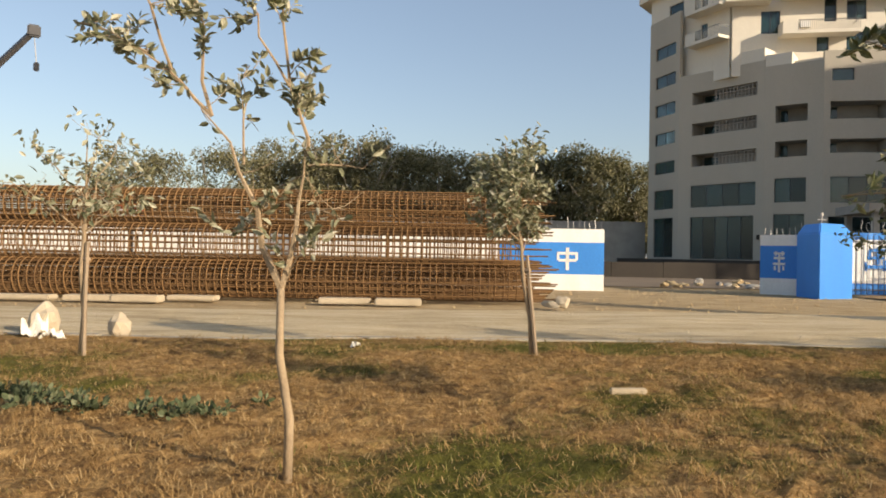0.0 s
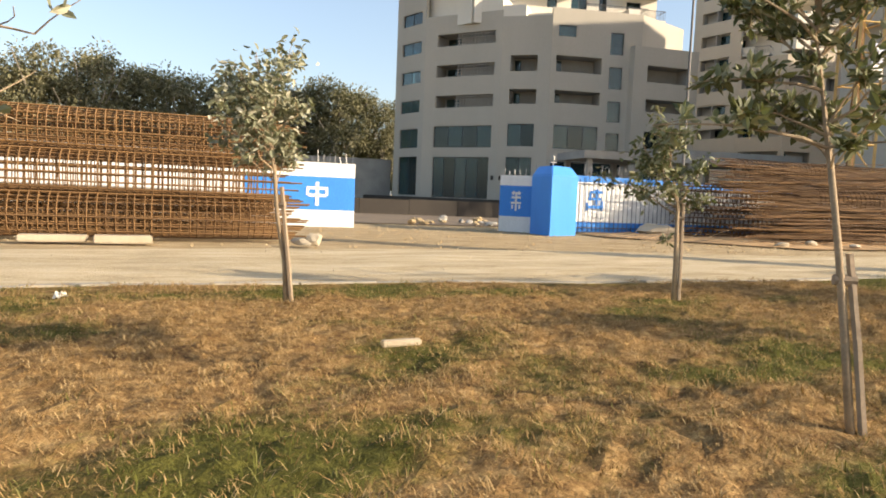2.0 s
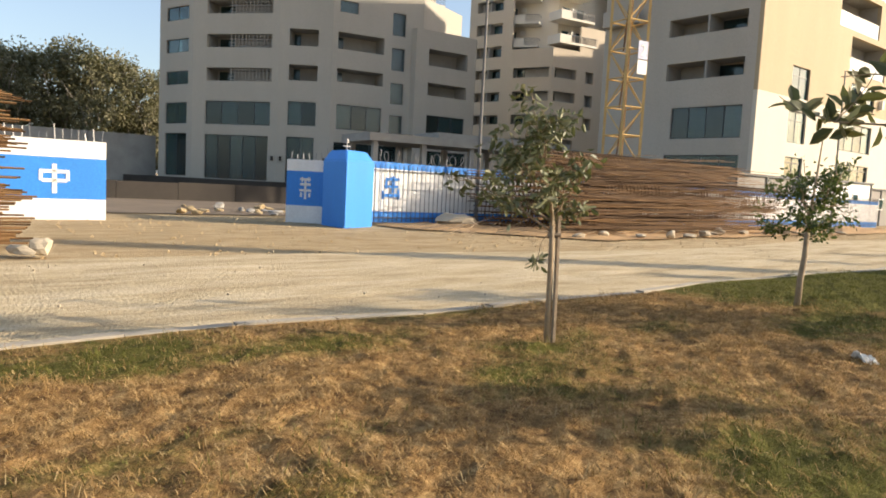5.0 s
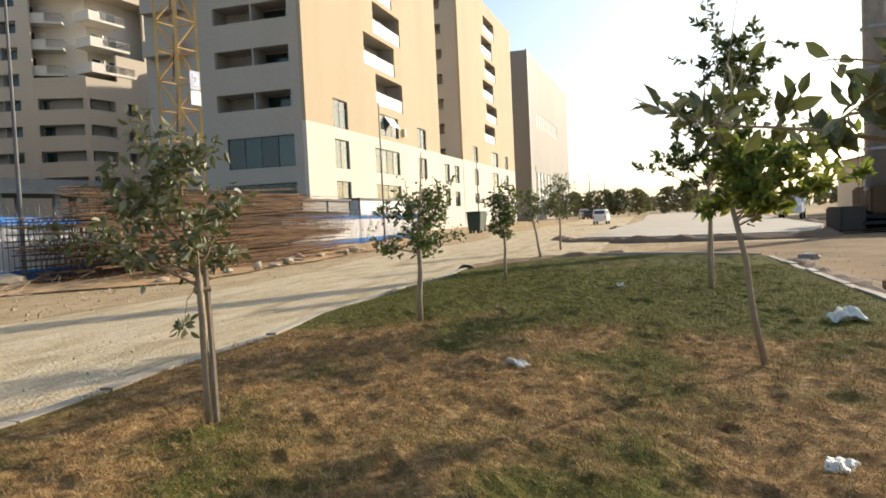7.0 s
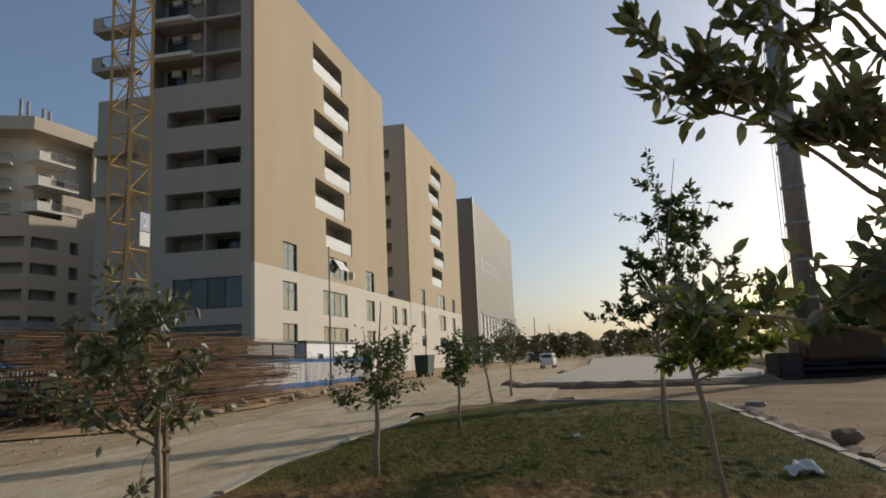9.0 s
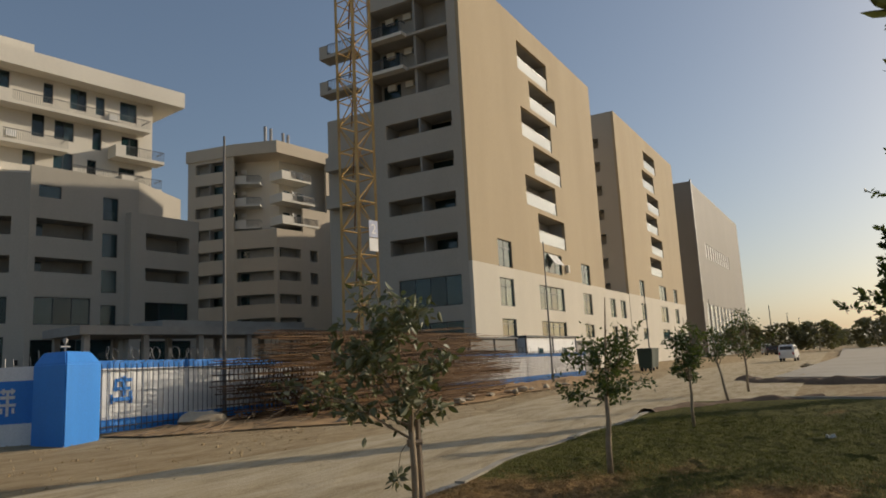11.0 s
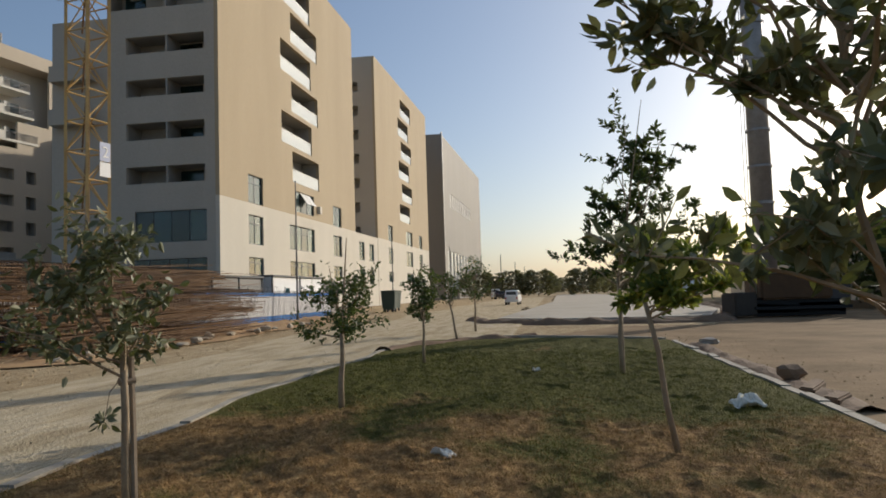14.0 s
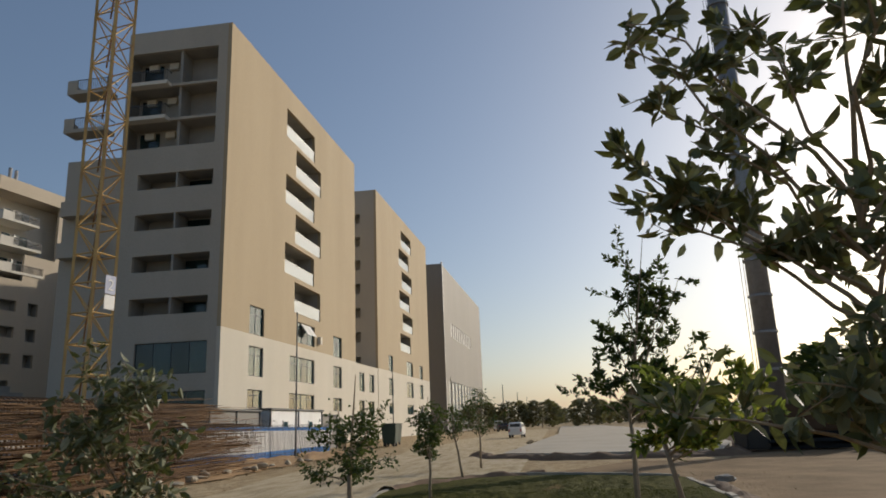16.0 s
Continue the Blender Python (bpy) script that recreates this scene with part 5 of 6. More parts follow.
# ---- lawn edge, turf, litter ----
def kerb_run(name, pts_fn, xs, w, h, label):
    k = thing(name, xs[0], pts_fn(xs[0]), 0, label, "kerb", kind="structure")
    random.seed(31)
    for a, b in zip(xs, xs[1:]):
        p, q = Vector((a, pts_fn(a))), Vector((b, pts_fn(b)))
        f = Face(p, q)
        bm = bmesh.new()
        j = random.uniform(-0.012, 0.012)
        f.slab(bm, 0.008, f.length - 0.008, -0.08, h + j, -w / 2 + j, w / 2 + j)
        under(part("kerbstone", bm, KERB), k)


kerb_run("kerb_north", lambda x: road_edge(x) + 0.03, [-6 + 0.8 * i for i in range(31)], 0.11, 0.062, "low dusty concrete edging of the lawn")
kerb_run("kerb_south", lambda x: 3.0 + 0.015 * math.sin(x * 5), [5.2 + 0.6 * i for i in range(23)], 0.11, 0.07, "pale concrete kerb along the lawn")
kerb_run("kerb_east", lambda x: 3.05 + (x - 18.6) ** 2 * 0.8, [18.9, 19.3, 19.8, 20.4, 21.0], 0.1, 0.1, "pale concrete kerb at the lawn's end")


def turf_blades(count, wanted, mat, name, label, size, flat, x0, x1):
    """Blades of grass over the nearer part of the lawn."""
    random.seed(count)
    verts, faces = [], []
    n = 0
    while n < count:
        x = random.uniform(x0, x1)
        y = random.uniform(2.4, 9.5)
        if y > road_edge(x) - 0.08 or (x > 5.5 and y < 3.15) or (x > 18 and y < 3.6):
            continue
        g = green(x, y) + random.uniform(-0.42, 0.42)
        if wanted == (g < 0.5):
            continue
        n += 1
        a = random.uniform(0, 6.283)
        d = Vector((math.cos(a), math.sin(a), random.uniform(0.1, flat)))
        s = size * random.uniform(0.5, 1.3)
        side = Vector((-math.sin(a), math.cos(a), random.uniform(-0.3, 0.3))) * s * 0.036
        tuft = noise.noise((x * 7.3, y * 8.6, 5.2)) + 0.4 * noise.noise((x * 3.3, y * 4.1, 1.7)) + 0.7 * noise.noise((x * 17.0, y * 19.0, 2.4))
        s *= 0.85 + 0.9 * max(-0.5, tuft)
        p = Vector((x, y, 0.047 + swell(x, y, 2.0) + random.uniform(0, 0.03) * max(0.0, tuft)))
        m = p + d.normalized() * s * 0.55 + Vector((0, 0, s * 0.1))
        e = p + d.normalized() * s
        k = len(verts)
        verts += [tuple(p - side), tuple(p + side), tuple(m + side * 0.8), tuple(m - side * 0.8), tuple(e)]
        faces += [(k, k + 1, k + 2, k + 3), (k + 3, k + 2, k + 4)]
    return tagged(raw(name, verts, faces, mat), label, "grass", kind="stuff")


turf_blades(330000, False, BLADE_DRY, "dry_grass", "dry straw-coloured grass lying on the lawn", 0.042, 1.0, -5.0, 10)
turf_blades(110000, True, BLADE_GREEN, "green_grass", "short green grass in patches on the lawn", 0.042, 2.2, -5.0, 16)


def weeds():
    random.seed(77)
    verts, faces = [], []
    for i in range(60):
        x = random.uniform(-2.9, -0.25)
        c = Vector((x, 6.05 + 0.18 * math.sin(x * 2.2) + random.uniform(-0.16, 0.16), 0.07))
        for _ in range(16):
            d = Vector((random.gauss(0, 1), random.gauss(0, 1), abs(random.gauss(0, 0.8)) + 0.2))
            leaf_add(verts, faces, c + d * 0.03, d, random.uniform(0.025, 0.055), 0.7)
    tagged(raw("weeds", verts, faces, leaf_material("weed_leaf", (0.06, 0.075, 0.04), (0.11, 0.13, 0.07), (0.19, 0.20, 0.12), 0.15, 0.8, 0.1)), "low creeping green weeds in the dry lawn", "weeds", kind="stuff")


weeds()


def rock(bm, x, y, z, sx, sy, sz, seed, rz=0):
    r = bmesh.ops.create_icosphere(bm, subdivisions=2, radius=0.5)
    m = pose(x, y, z, 0, 0, rz)
    for v in r["verts"]:
        n = noise.noise(v.co * 2.2 + Vector((seed * 3.7, seed * 1.3, 0)))
        v.co = v.co * (1 + 0.5 * n)
        v.co = m @ Vector((v.co.x * sx, v.co.y * sy, max(v.co.z, -0.3) * sz))


def boulder(x, y, sx, sy, sz, seed, label, name="boulder", mat=None, group=""):
    bm = bmesh.new()
    rock(bm, 0, 0, sz * 0.28, sx, sy, sz, seed, seed * 40)
    ob = part(name, bm, mat or STONE, smooth=False)
    ob.matrix_basis = pose(x * UNIT, y * UNIT, 0)
    return tagged(ob, label, "stone", group)


boulder(15.4, 20.9, 1.35, 0.75, 0.5, 4, "large pale boulder in front of the fence")
boulder(3.3, 15.3, 0.34, 0.26, 0.3, 2, "pale rock beside the steel cages", "rock")
boulder(3.05, 15.35, 0.5, 0.2, 0.16, 3, "flat pale rock beside the steel cages", "rock")
boulder(17.8, 2.35, 0.45, 0.3, 0.2, 15, "broken lump of grey kerb on the dirt", "rubble", CONC)
boulder(11.7, 2.6, 0.36, 0.3, 0.28, 12, "rounded brown clod of soil beside the kerb", "clod", SOIL)
# kerb pieces in soil brown: dirt plus the shade of their near sides
for x, y, rz, w in ((10.85, 2.62, -28, 0.85), (9.95, 2.68, -34, 0.55)):
    bm = bmesh.new()
    box(bm, 0, 0, 0.0, w, 0.17, 0.12, 0, 0.02)
    ob = part("kerb_fragment", bm, SOIL)
    ob.matrix_basis = pose(x * UNIT, y * UNIT, 0, 6, 0, rz)
    tagged(ob, "broken dusty length of kerb in shaded brown, lying on the dirt", "kerb fragment", "broken kerb pieces")
boulder(-3.75, 10.2, 0.36, 0.3, 0.44, 6, "rough pale stone block by the lawn", "stone_block")
boulder(-2.64, 9.65, 0.3, 0.25, 0.36, 7, "upright pale stone block by the lawn", "stone_block")
random.seed(8)
for i in range(16):
    boulder(16.4 + i * 1.15 + random.uniform(-0.3, 0.3), 16.5 + 0.06 * i + random.uniform(-0.4, 0.4), random.uniform(0.2, 0.6), random.uniform(0.2, 0.4), random.uniform(0.12, 0.3), 10 + i, "small pale stone in front of the steel pile", "stone", group="stones along the steel pile")
for i in range(22):
    boulder(10.2 + random.uniform(-1.5, 3.0), 26.5 + random.uniform(-1.5, 3.5), random.uniform(0.15, 0.5), random.uniform(0.15, 0.4), random.uniform(0.08, 0.26), 40 + i, "lump of broken rubble inside the gate", "rubble", EARTH if i % 3 else CONC, group="rubble inside the gate")
for i in range(14):
    boulder(31 + random.uniform(0, 22), 6.9 + random.uniform(-0.5, 0.9), random.uniform(0.2, 0.7), random.uniform(0.2, 0.5), random.uniform(0.1, 0.25), 70 + i, "clod of earth at the edge of the slab", "clod", EARTH, "clods by the slab")
for i, (x, y, w) in enumerate(((-7.0, 15.5, 1.2), (-5.7, 15.5, 0.95), (-4.8, 15.45, 0.9), (-3.9, 15.9, 0.95), (-0.9, 15.7, 1.0), (0.15, 15.6, 0.9))):
    bm = bmesh.new()
    box(bm, 0, 0, 0.04, w, 0.35, 0.09 + 0.02 * (i % 3), random.uniform(-4, 4), 0.02)
    ob = part("concrete_block", bm, STONE)
    ob.matrix_basis = pose(x * UNIT, y * UNIT, 0)
    tagged(ob, "long pale concrete block at the foot of the cages", "concrete block", "blocks under the cages")


def crumpled(name, x, y, sx, sy, sz, seed, label, category="litter", mat=None):
    bm = bmesh.new()
    bmesh.ops.create_grid(bm, x_segments=18, y_segments=14, size=0.5)
    for v in bm.verts:
        n = noise.noise((v.co.x * 3 + seed, v.co.y * 3, seed)) + 0.22 * noise.noise((v.co.x * 8 + seed, v.co.y * 8, seed + 4))
        v.co = Vector((v.co.x * sx + 0.1 * sx * n, v.co.y * sy, sz * (0.5 + n) * (1 - (2 * abs(v.co.x)) ** 3 * 0.6)))
    r = bmesh.ops.extrude_face_region(bm, geom=bm.faces[:])
    for v in r["geom"]:
        if isinstance(v, bmesh.types.BMVert):
            v.co.z += 0.012
    bmesh.ops.recalc_face_normals(bm, faces=bm.faces)
    ob = part(name, bm, mat or LITTER)
    ob.matrix_basis = pose(x * UNIT, y * UNIT, 0.05 * UNIT, 0, 0, seed * 50)
    return tagged(ob, label, category)


crumpled("plastic_tray", 6.99, 6.58, 0.2, 0.09, 0.06, 1, "crushed white plastic tray on the lawn")
crumpled("plastic_bag", 9.2, 3.8, 0.32, 0.16, 0.13, 2, "crumpled white plastic bag near the kerb")
crumpled("paper_scrap", 5.06, 4.85, 0.16, 0.1, 0.04, 3, "small white paper scrap on the lawn")
crumpled("paper_scrap", 12.56, 6.0, 0.12, 0.1, 0.06, 4, "small white paper scrap on green turf")
crumpled("paper_scrap", 0.0, 8.9, 0.12, 0.06, 0.04, 5, "white scrap beside the road edge")
crumpled("cement_sack", -3.45, 9.45, 0.3, 0.25, 0.2, 6, "torn white sack lying by the stones")
crumpled("cement_sack", -3.1, 9.15, 0.2, 0.16, 0.1, 7, "white rag beside the torn sack")
bm = bmesh.new()
box(bm, 0, 0, 0.02, 0.26, 0.055, 0.04, 4, 0.01)
ob = part("stone_offcut", bm, STONE)
ob.matrix_basis = pose(2.09 * UNIT, 6.7 * UNIT, 0.05 * UNIT)
tagged(ob, "short pale stone offcut lying in the grass", "stone")


# ---- behind the gate ----
def grey_wall():
    w = thing("boundary_wall", 0, 78, 0, "plain grey concrete boundary wall behind the site", "wall")
    f = Face((-60, 82), (24, 76))
    for i in range(14):
        bm = bmesh.new()
        f.slab(bm, i * 6.0 + 0.03, i * 6.0 + 5.97, 0, 4.7, -0.3, 0)
        under(part("wall_panel", bm, CONC), w)


grey_wall()
sheet("site_yard", [(6.3, 26), (12.6, 25.5), (13.5, 30), (44, 29), (45, 53), (22, 58), (9, 60)], -0.03, material("dark_yard_soil", (0.20, 0.15, 0.10), (0.11, 0.085, 0.06), 0.4, 20, 0.95, bump=0.5), "dark churned soil of the building site yard", "ground")


# added dark wall in place of the shaded soil bank behind the gate
def retaining_wall():
    w = thing("retaining_wall", 7, 37.5, 0, "low dark wall standing in for a shaded soil bank across the yard", "wall")
    f = Face((5, 38.2), (30, 33.5))
    for i in range(10):
        bm = bmesh.new()
        f.slab(bm, i * 2.54 + 0.01, i * 2.54 + 2.53, -0.1, 0.74 + random.uniform(-0.03, 0.03), -0.3, 0)
        under(part("wall_panel", bm, DARKCONC_SHADE), w)


retaining_wall()


def earth_bank():
    """Loose orange soil heaped along the foot of the fence and the steel."""
    verts, faces = [], []
    nx, ny = 120, 22
    for i in range(nx + 1):
        x = 12.9 + 33 * i / nx
        for j in range(ny + 1):
            y0, y1 = 16.0 + 0.05 * (x - 13) + 0.5 * noise.noise((x * 0.4, 0, 2)), 21.7 - 0.037 * (x - 12.9)
            if x < 16.5:
                y0 += (16.5 - x) * 1.1
            y = y0 + (y1 - y0) * j / ny
            e = min(1, j / 5, i / 6, (nx - i) / 6)
            z = -0.02 + e * (0.06 + 0.14 * max(-0.2, noise.noise((x * 0.9, y * 1.3, 5))) + 0.05 * noise.noise((x * 4, y * 4, 8)))
            verts.append((x, y, z))
    for i in range(nx):
        for j in range(ny):
            a = i * (ny + 1) + j
            faces.append((a, a + ny + 1, a + ny + 2, a + 1))
    tagged(raw("earth_bank", verts, faces, material("orange_soil", (0.46, 0.29, 0.135), (0.30, 0.175, 0.08), 1.2, 25, 0.95, bump=0.6)), "loose orange soil heaped along the fence", "soil", kind="structure")


earth_bank()


def gravel():
    """Small stones strewn over the track."""
    random.seed(15)
    verts, faces = [], []
    for _ in range(350):
        x, y = random.uniform(-8, 30), random.uniform(9.8, 17)
        s = random.uniform(0.005, 0.014) * (1.8 if random.random() < 0.06 else 1)
        k = len(verts)
        a = random.uniform(0, 6.28)
        for i in range(4):
            verts.append((x + s * math.cos(a + i * 1.57) * random.uniform(0.6, 1.2), y + s * math.sin(a + i * 1.57) * random.uniform(0.6, 1.2), -0.01))
        for i in range(4):
            verts.append((x + s * 0.6 * math.cos(a + i * 1.57), y + s * 0.6 * math.sin(a + i * 1.57), 0.004 + s * random.uniform(0.3, 0.8)))
        faces += [(k + 4, k + 5, k + 6, k + 7)] + [(k + i, k + (i + 1) % 4, k + 4 + (i + 1) % 4, k + 4 + i) for i in range(4)]
    tagged(raw("gravel", verts, faces, STONE), "small pale stones strewn over the track", "gravel", kind="stuff")


gravel()


def canopy():
    c = thing("site_canopy", 36, 43.5, 0, "flat concrete canopy on slim columns before the block", "canopy")
    f = Face((28.0, 44.9), (46.2, 42.0))
    bm = bmesh.new()
    f.slab(bm, 0, f.length, 4.05, 4.6, -5.0, 0)
    under(part("slab", bm, CONC), c)
    bm = bmesh.new()
    f.slab(bm, 6, f.length, 4.6, 5.1, -5.0, -1.2)
    under(part("upstand", bm, CONC), c)
    for u in (0.6, 4.4, 8.4, 12.4, 16.6):
        for w in (-0.5, -4.4):
            bm = bmesh.new()
            f.slab(bm, u - 0.18, u + 0.18, 0, 4.05, w - 0.18, w + 0.18)
            under(part("column", bm, CONC), c)


canopy()


def cabin(x, y, w, d, h, mat, label, rz, doors):
    c = thing("site_cabin", x, y, 0, label, "cabin", "cabins behind the fence", rz=rz)
    bm = bmesh.new()
    box(bm, w / 2, d / 2, h / 2, w, d, h, 0, 0.03)
    part("body", bm, mat, c)
    bm = bmesh.new()
    box(bm, w / 2, d / 2, h + 0.06, w + 0.25, d + 0.25, 0.12, 0, 0.02)
    part("roof", bm, FRAME, c)
    for u in doors:
        bm = bmesh.new()
        box(bm, u, -0.02, h * 0.62, 0.75, 0.06, 0.75, 0, 0.01)
        win = part("window", bm, WHITEFRAME, c)
        bm = bmesh.new()
        box(bm, u, -0.055, h * 0.62, 0.6, 0.02, 0.6)
        part("pane", bm, GLASS, win)
    for u in (0.0, w / 2, w):
        bm = bmesh.new()
        box(bm, u, -0.02, h / 2, 0.1, 0.08, h - 0.01)
        part("post", bm, FRAME, c)


cabin(42.0, 22.3, 8.6, 2.6, 2.6, WHITE, "white prefabricated site cabin with dark flat roof", -2, (2.2, 6.4))
cabin(35.6, 22.9, 5.8, 2.6, 2.5, SLATE, "grey prefabricated site cabin behind the fence", -2, ())
cabin(51.2, 22.2, 3.2, 2.4, 2.3, SLATE, "small dark site cabin behind the fence", -2, (1.6,))


def rubbish_bin(x, y, rz):
    b = thing("wheeled_bin", x, y, 0, "large dark green wheeled rubbish bin by the road", "bin", "bins by the road", rz=rz)
    bm = bmesh.new()
    r = bmesh.ops.create_cube(bm, size=1, matrix=pose(0, 0, 0.85) @ Matrix.Diagonal((1.2, 1.0, 1.3, 1)))
    for v in r["verts"]:
        if v.co.z < 0.5:
            v.co.x, v.co.y = v.co.x * 0.8, v.co.y * 0.8
    bmesh.ops.bevel(bm, geom=bm.edges[:], offset=0.05, segments=2, affect="EDGES")
    part("body", bm, DARKGREEN, b)
    bm = bmesh.new()
    box(bm, 0, 0, 1.56, 1.3, 1.1, 0.12, 0, 0.05)
    part("lid", bm, DARKGREEN, b)
    for sx in (-0.4, 0.4):
        for sy in (-0.3, 0.3):
            bm = bmesh.new()
            tube(bm, (sx, sy - 0.05, 0.12), (sx, sy + 0.05, 0.12), 0.12, 0.12, 10)
            part("wheel", bm, RUBBER, b)


rubbish_bin(53.0, 17.6, 0)
rubbish_bin(54.8, 18.2, 10)
rubbish_bin(57.2, 18.3, -6)


def vehicle(name, x, y, rz, s, kind, paint, label, category):
    """A car: body from a side profile, glass, wheels, lamps."""
    v = thing(name, x, y, 0, label, category, rz=rz)
    profiles = {"van": [(-1.9, 0.35), (-1.95, 1.1), (-1.75, 1.72), (-1.5, 1.8), (0.6, 1.78), (1.35, 1.12), (1.9, 0.95), (1.98, 0.35)],
                "car": [(-2.0, 0.35), (-2.05, 0.9), (-1.5, 0.98), (-1.0, 1.4), (0.3, 1.42), (0.95, 0.98), (1.9, 0.85), (2.0, 0.35)],
                "truck": [(-2.4, 0.45), (-2.4, 0.95), (0.0, 0.95), (0.05, 1.75), (1.05, 1.75), (1.5, 1.15), (2.2, 1.05), (2.3, 0.45)]}[kind]
    half = 0.82
    bm = bmesh.new()
    sides = [[bm.verts.new((px * s, sy * half * s * (0.88 if pz > 1.3 else 1), pz * s)) for px, pz in profiles] for sy in (-1, 1)]
    bm.faces.new(sides[0])
    bm.faces.new(list(reversed(sides[1])))
    n = len(profiles)
    for i in range(n):
        bm.faces.new((sides[0][i], sides[1][i], sides[1][(i + 1) % n], sides[0][(i + 1) % n]))
    bmesh.ops.recalc_face_normals(bm, faces=bm.faces)
    bmesh.ops.bevel(bm, geom=bm.edges[:], offset=0.05 * s, segments=2, affect="EDGES")
    part("body", bm, paint, v, smooth=False)
    z = {"van": 1.42, "car": 1.18, "truck": 1.42}[kind]
    x0, x1 = {"van": (-1.5, 0.6), "car": (-0.85, 0.4), "truck": (0.15, 1.05)}[kind]
    for sy in (-1, 1):
        bm = bmesh.new()
        box(bm, (x0 + x1) / 2 * s, sy * half * 0.955 * s, z * s, (x1 - x0) * s, 0.06 * s, 0.36 * s, 0, 0.01)
        part("side_window", bm, CARDARK, v)
    bm = bmesh.new()
    rx = {"van": -1.86, "car": -1.27, "truck": 0.0}[kind]
    box(bm, rx * s, 0, z * s, 0.08 * s, 1.2 * s, 0.4 * s)
    part("rear_window", bm, CARDARK, v)
    if kind != "truck":
        for sy in (-1, 1):
            bm = bmesh.new()
            box(bm, -1.97 * s, sy * 0.68 * s, 0.85 * s, 0.06 * s, 0.14 * s, 0.3 * s, 0, 0.01)
            part("tail_lamp", bm, REDPAINT, v)
    else:
        bm = bmesh.new()
        for sy in (-1, 1):
            box(bm, -1.2 * s, sy * 0.78 * s, 1.45 * s, 2.3 * s, 0.06 * s, 0.06 * s)
            for px in (-2.3, -1.2, -0.1):
                box(bm, px * s, sy * 0.78 * s, 1.2 * s, 0.06 * s, 0.05 * s, 0.5 * s)
        part("load_rack", bm, paint, v)
    for px in (-1.25, 1.3):
        for sy in (-1, 1):
            bm = bmesh.new()
            tube(bm, (px * s, sy * 0.82 * s, 0.33 * s), (px * s, sy * 0.62 * s, 0.33 * s), 0.33 * s, 0.33 * s, 16)
            w = part("wheel", bm, RUBBER, v)
            bm = bmesh.new()
            tube(bm, (px * s, sy * 0.835 * s, 0.33 * s), (px * s, sy * 0.80 * s, 0.33 * s), 0.18 * s, 0.18 * s, 10)
            part("rim", bm, GALV, w)
    return v


vehicle("van", 68.5, 9.3, -4, 0.76, "van", CARWHITE, "white minivan driving away on the dusty road", "van")
vehicle("car", 118, 14.2, 10, 0.95, "car", CARDARK, "dark parked car beside the far road", "car")
vehicle("car", 128, 15.6, 5, 0.95, "van", CARWHITE, "white parked van beside the far road", "van")
vehicle("pickup_truck", 58, -4.8, 165, 0.95, "truck", CARWHITE, "white pickup truck with load rack on bare ground", "truck")


def piling_rig(x, y):
    r = thing("piling_rig", x, y, 0, "dark piling rig with a tall thick vertical mast", "machine")
    bm = bmesh.new()
    tube(bm, (0, 0, 0.6), (0, 0, 21), 0.42, 0.40, 14)
    part("mast", bm, GALV, r, smooth=True)
    for i in range(14):
        bm = bmesh.new()
        tube(bm, (0, 0, 1.5 + i * 1.45), (0, 0, 1.6 + i * 1.45), 0.46, 0.46, 14)
        part("mast_flange", bm, GALV, r)
    for dy in (0.55, 0.68):
        bm = bmesh.new()
        tube(bm, (-0.2, dy, 1.0), (-0.15, dy * 0.9, 20.5), 0.014, 0.014, 4)
        part("hoist_cable", bm, FRAME, r)
    bm = bmesh.new()
    box(bm, 0.6, -0.9, 1.15, 2.4, 2.6, 1.0, 0, 0.08)
    part("machine_body", bm, RUSTDARK, r)
    bm = bmesh.new()
    box(bm, 0.3, -2.4, 1.2, 1.4, 1.0, 1.3, 0, 0.08)
    part("cab", bm, CARDARK, r)
    for px in (-0.45, 1.5):
        bm = bmesh.new()
        box(bm, px, -1.0, 0.33, 0.5, 3.8, 0.62, 0, 0.25)
        part("crawler_track", bm, RUBBER, r)
    bm = bmesh.new()
    box(bm, -0.1, 1.1, 0.5, 1.2, 0.9, 0.9, 12, 0.06)
    part("counterweight", bm, DARKCONC_SHADE, r)
    return r


piling_rig(30.9, -2.65)


def warehouse():
    w = thing("warehouse", 55, -22, 0, "low beige warehouse with a shallow pitched roof", "building")
    bm = bmesh.new()
    prism(bm, [(48, -40), (48, -14), (84, -14), (84, -40)], 0, 5.0)
    under(part("wall", bm, CREAM), w)
    bm = bmesh.new()
    v = [bm.verts.new(p) for p in ((47.5, -41, 5.0), (47.5, -13, 5.0), (47.5, -27, 7.4), (84.5, -41, 5.0), (84.5, -13, 5.0), (84.5, -27, 7.4))]
    for i in ((0, 2, 1), (3, 4, 5), (0, 3, 5, 2), (2, 5, 4, 1), (0, 1, 4, 3)):
        bm.faces.new([v[k] for k in i])
    bmesh.ops.recalc_face_normals(bm, faces=bm.faces)
    under(part("roof", bm, CONC), w)


warehouse()


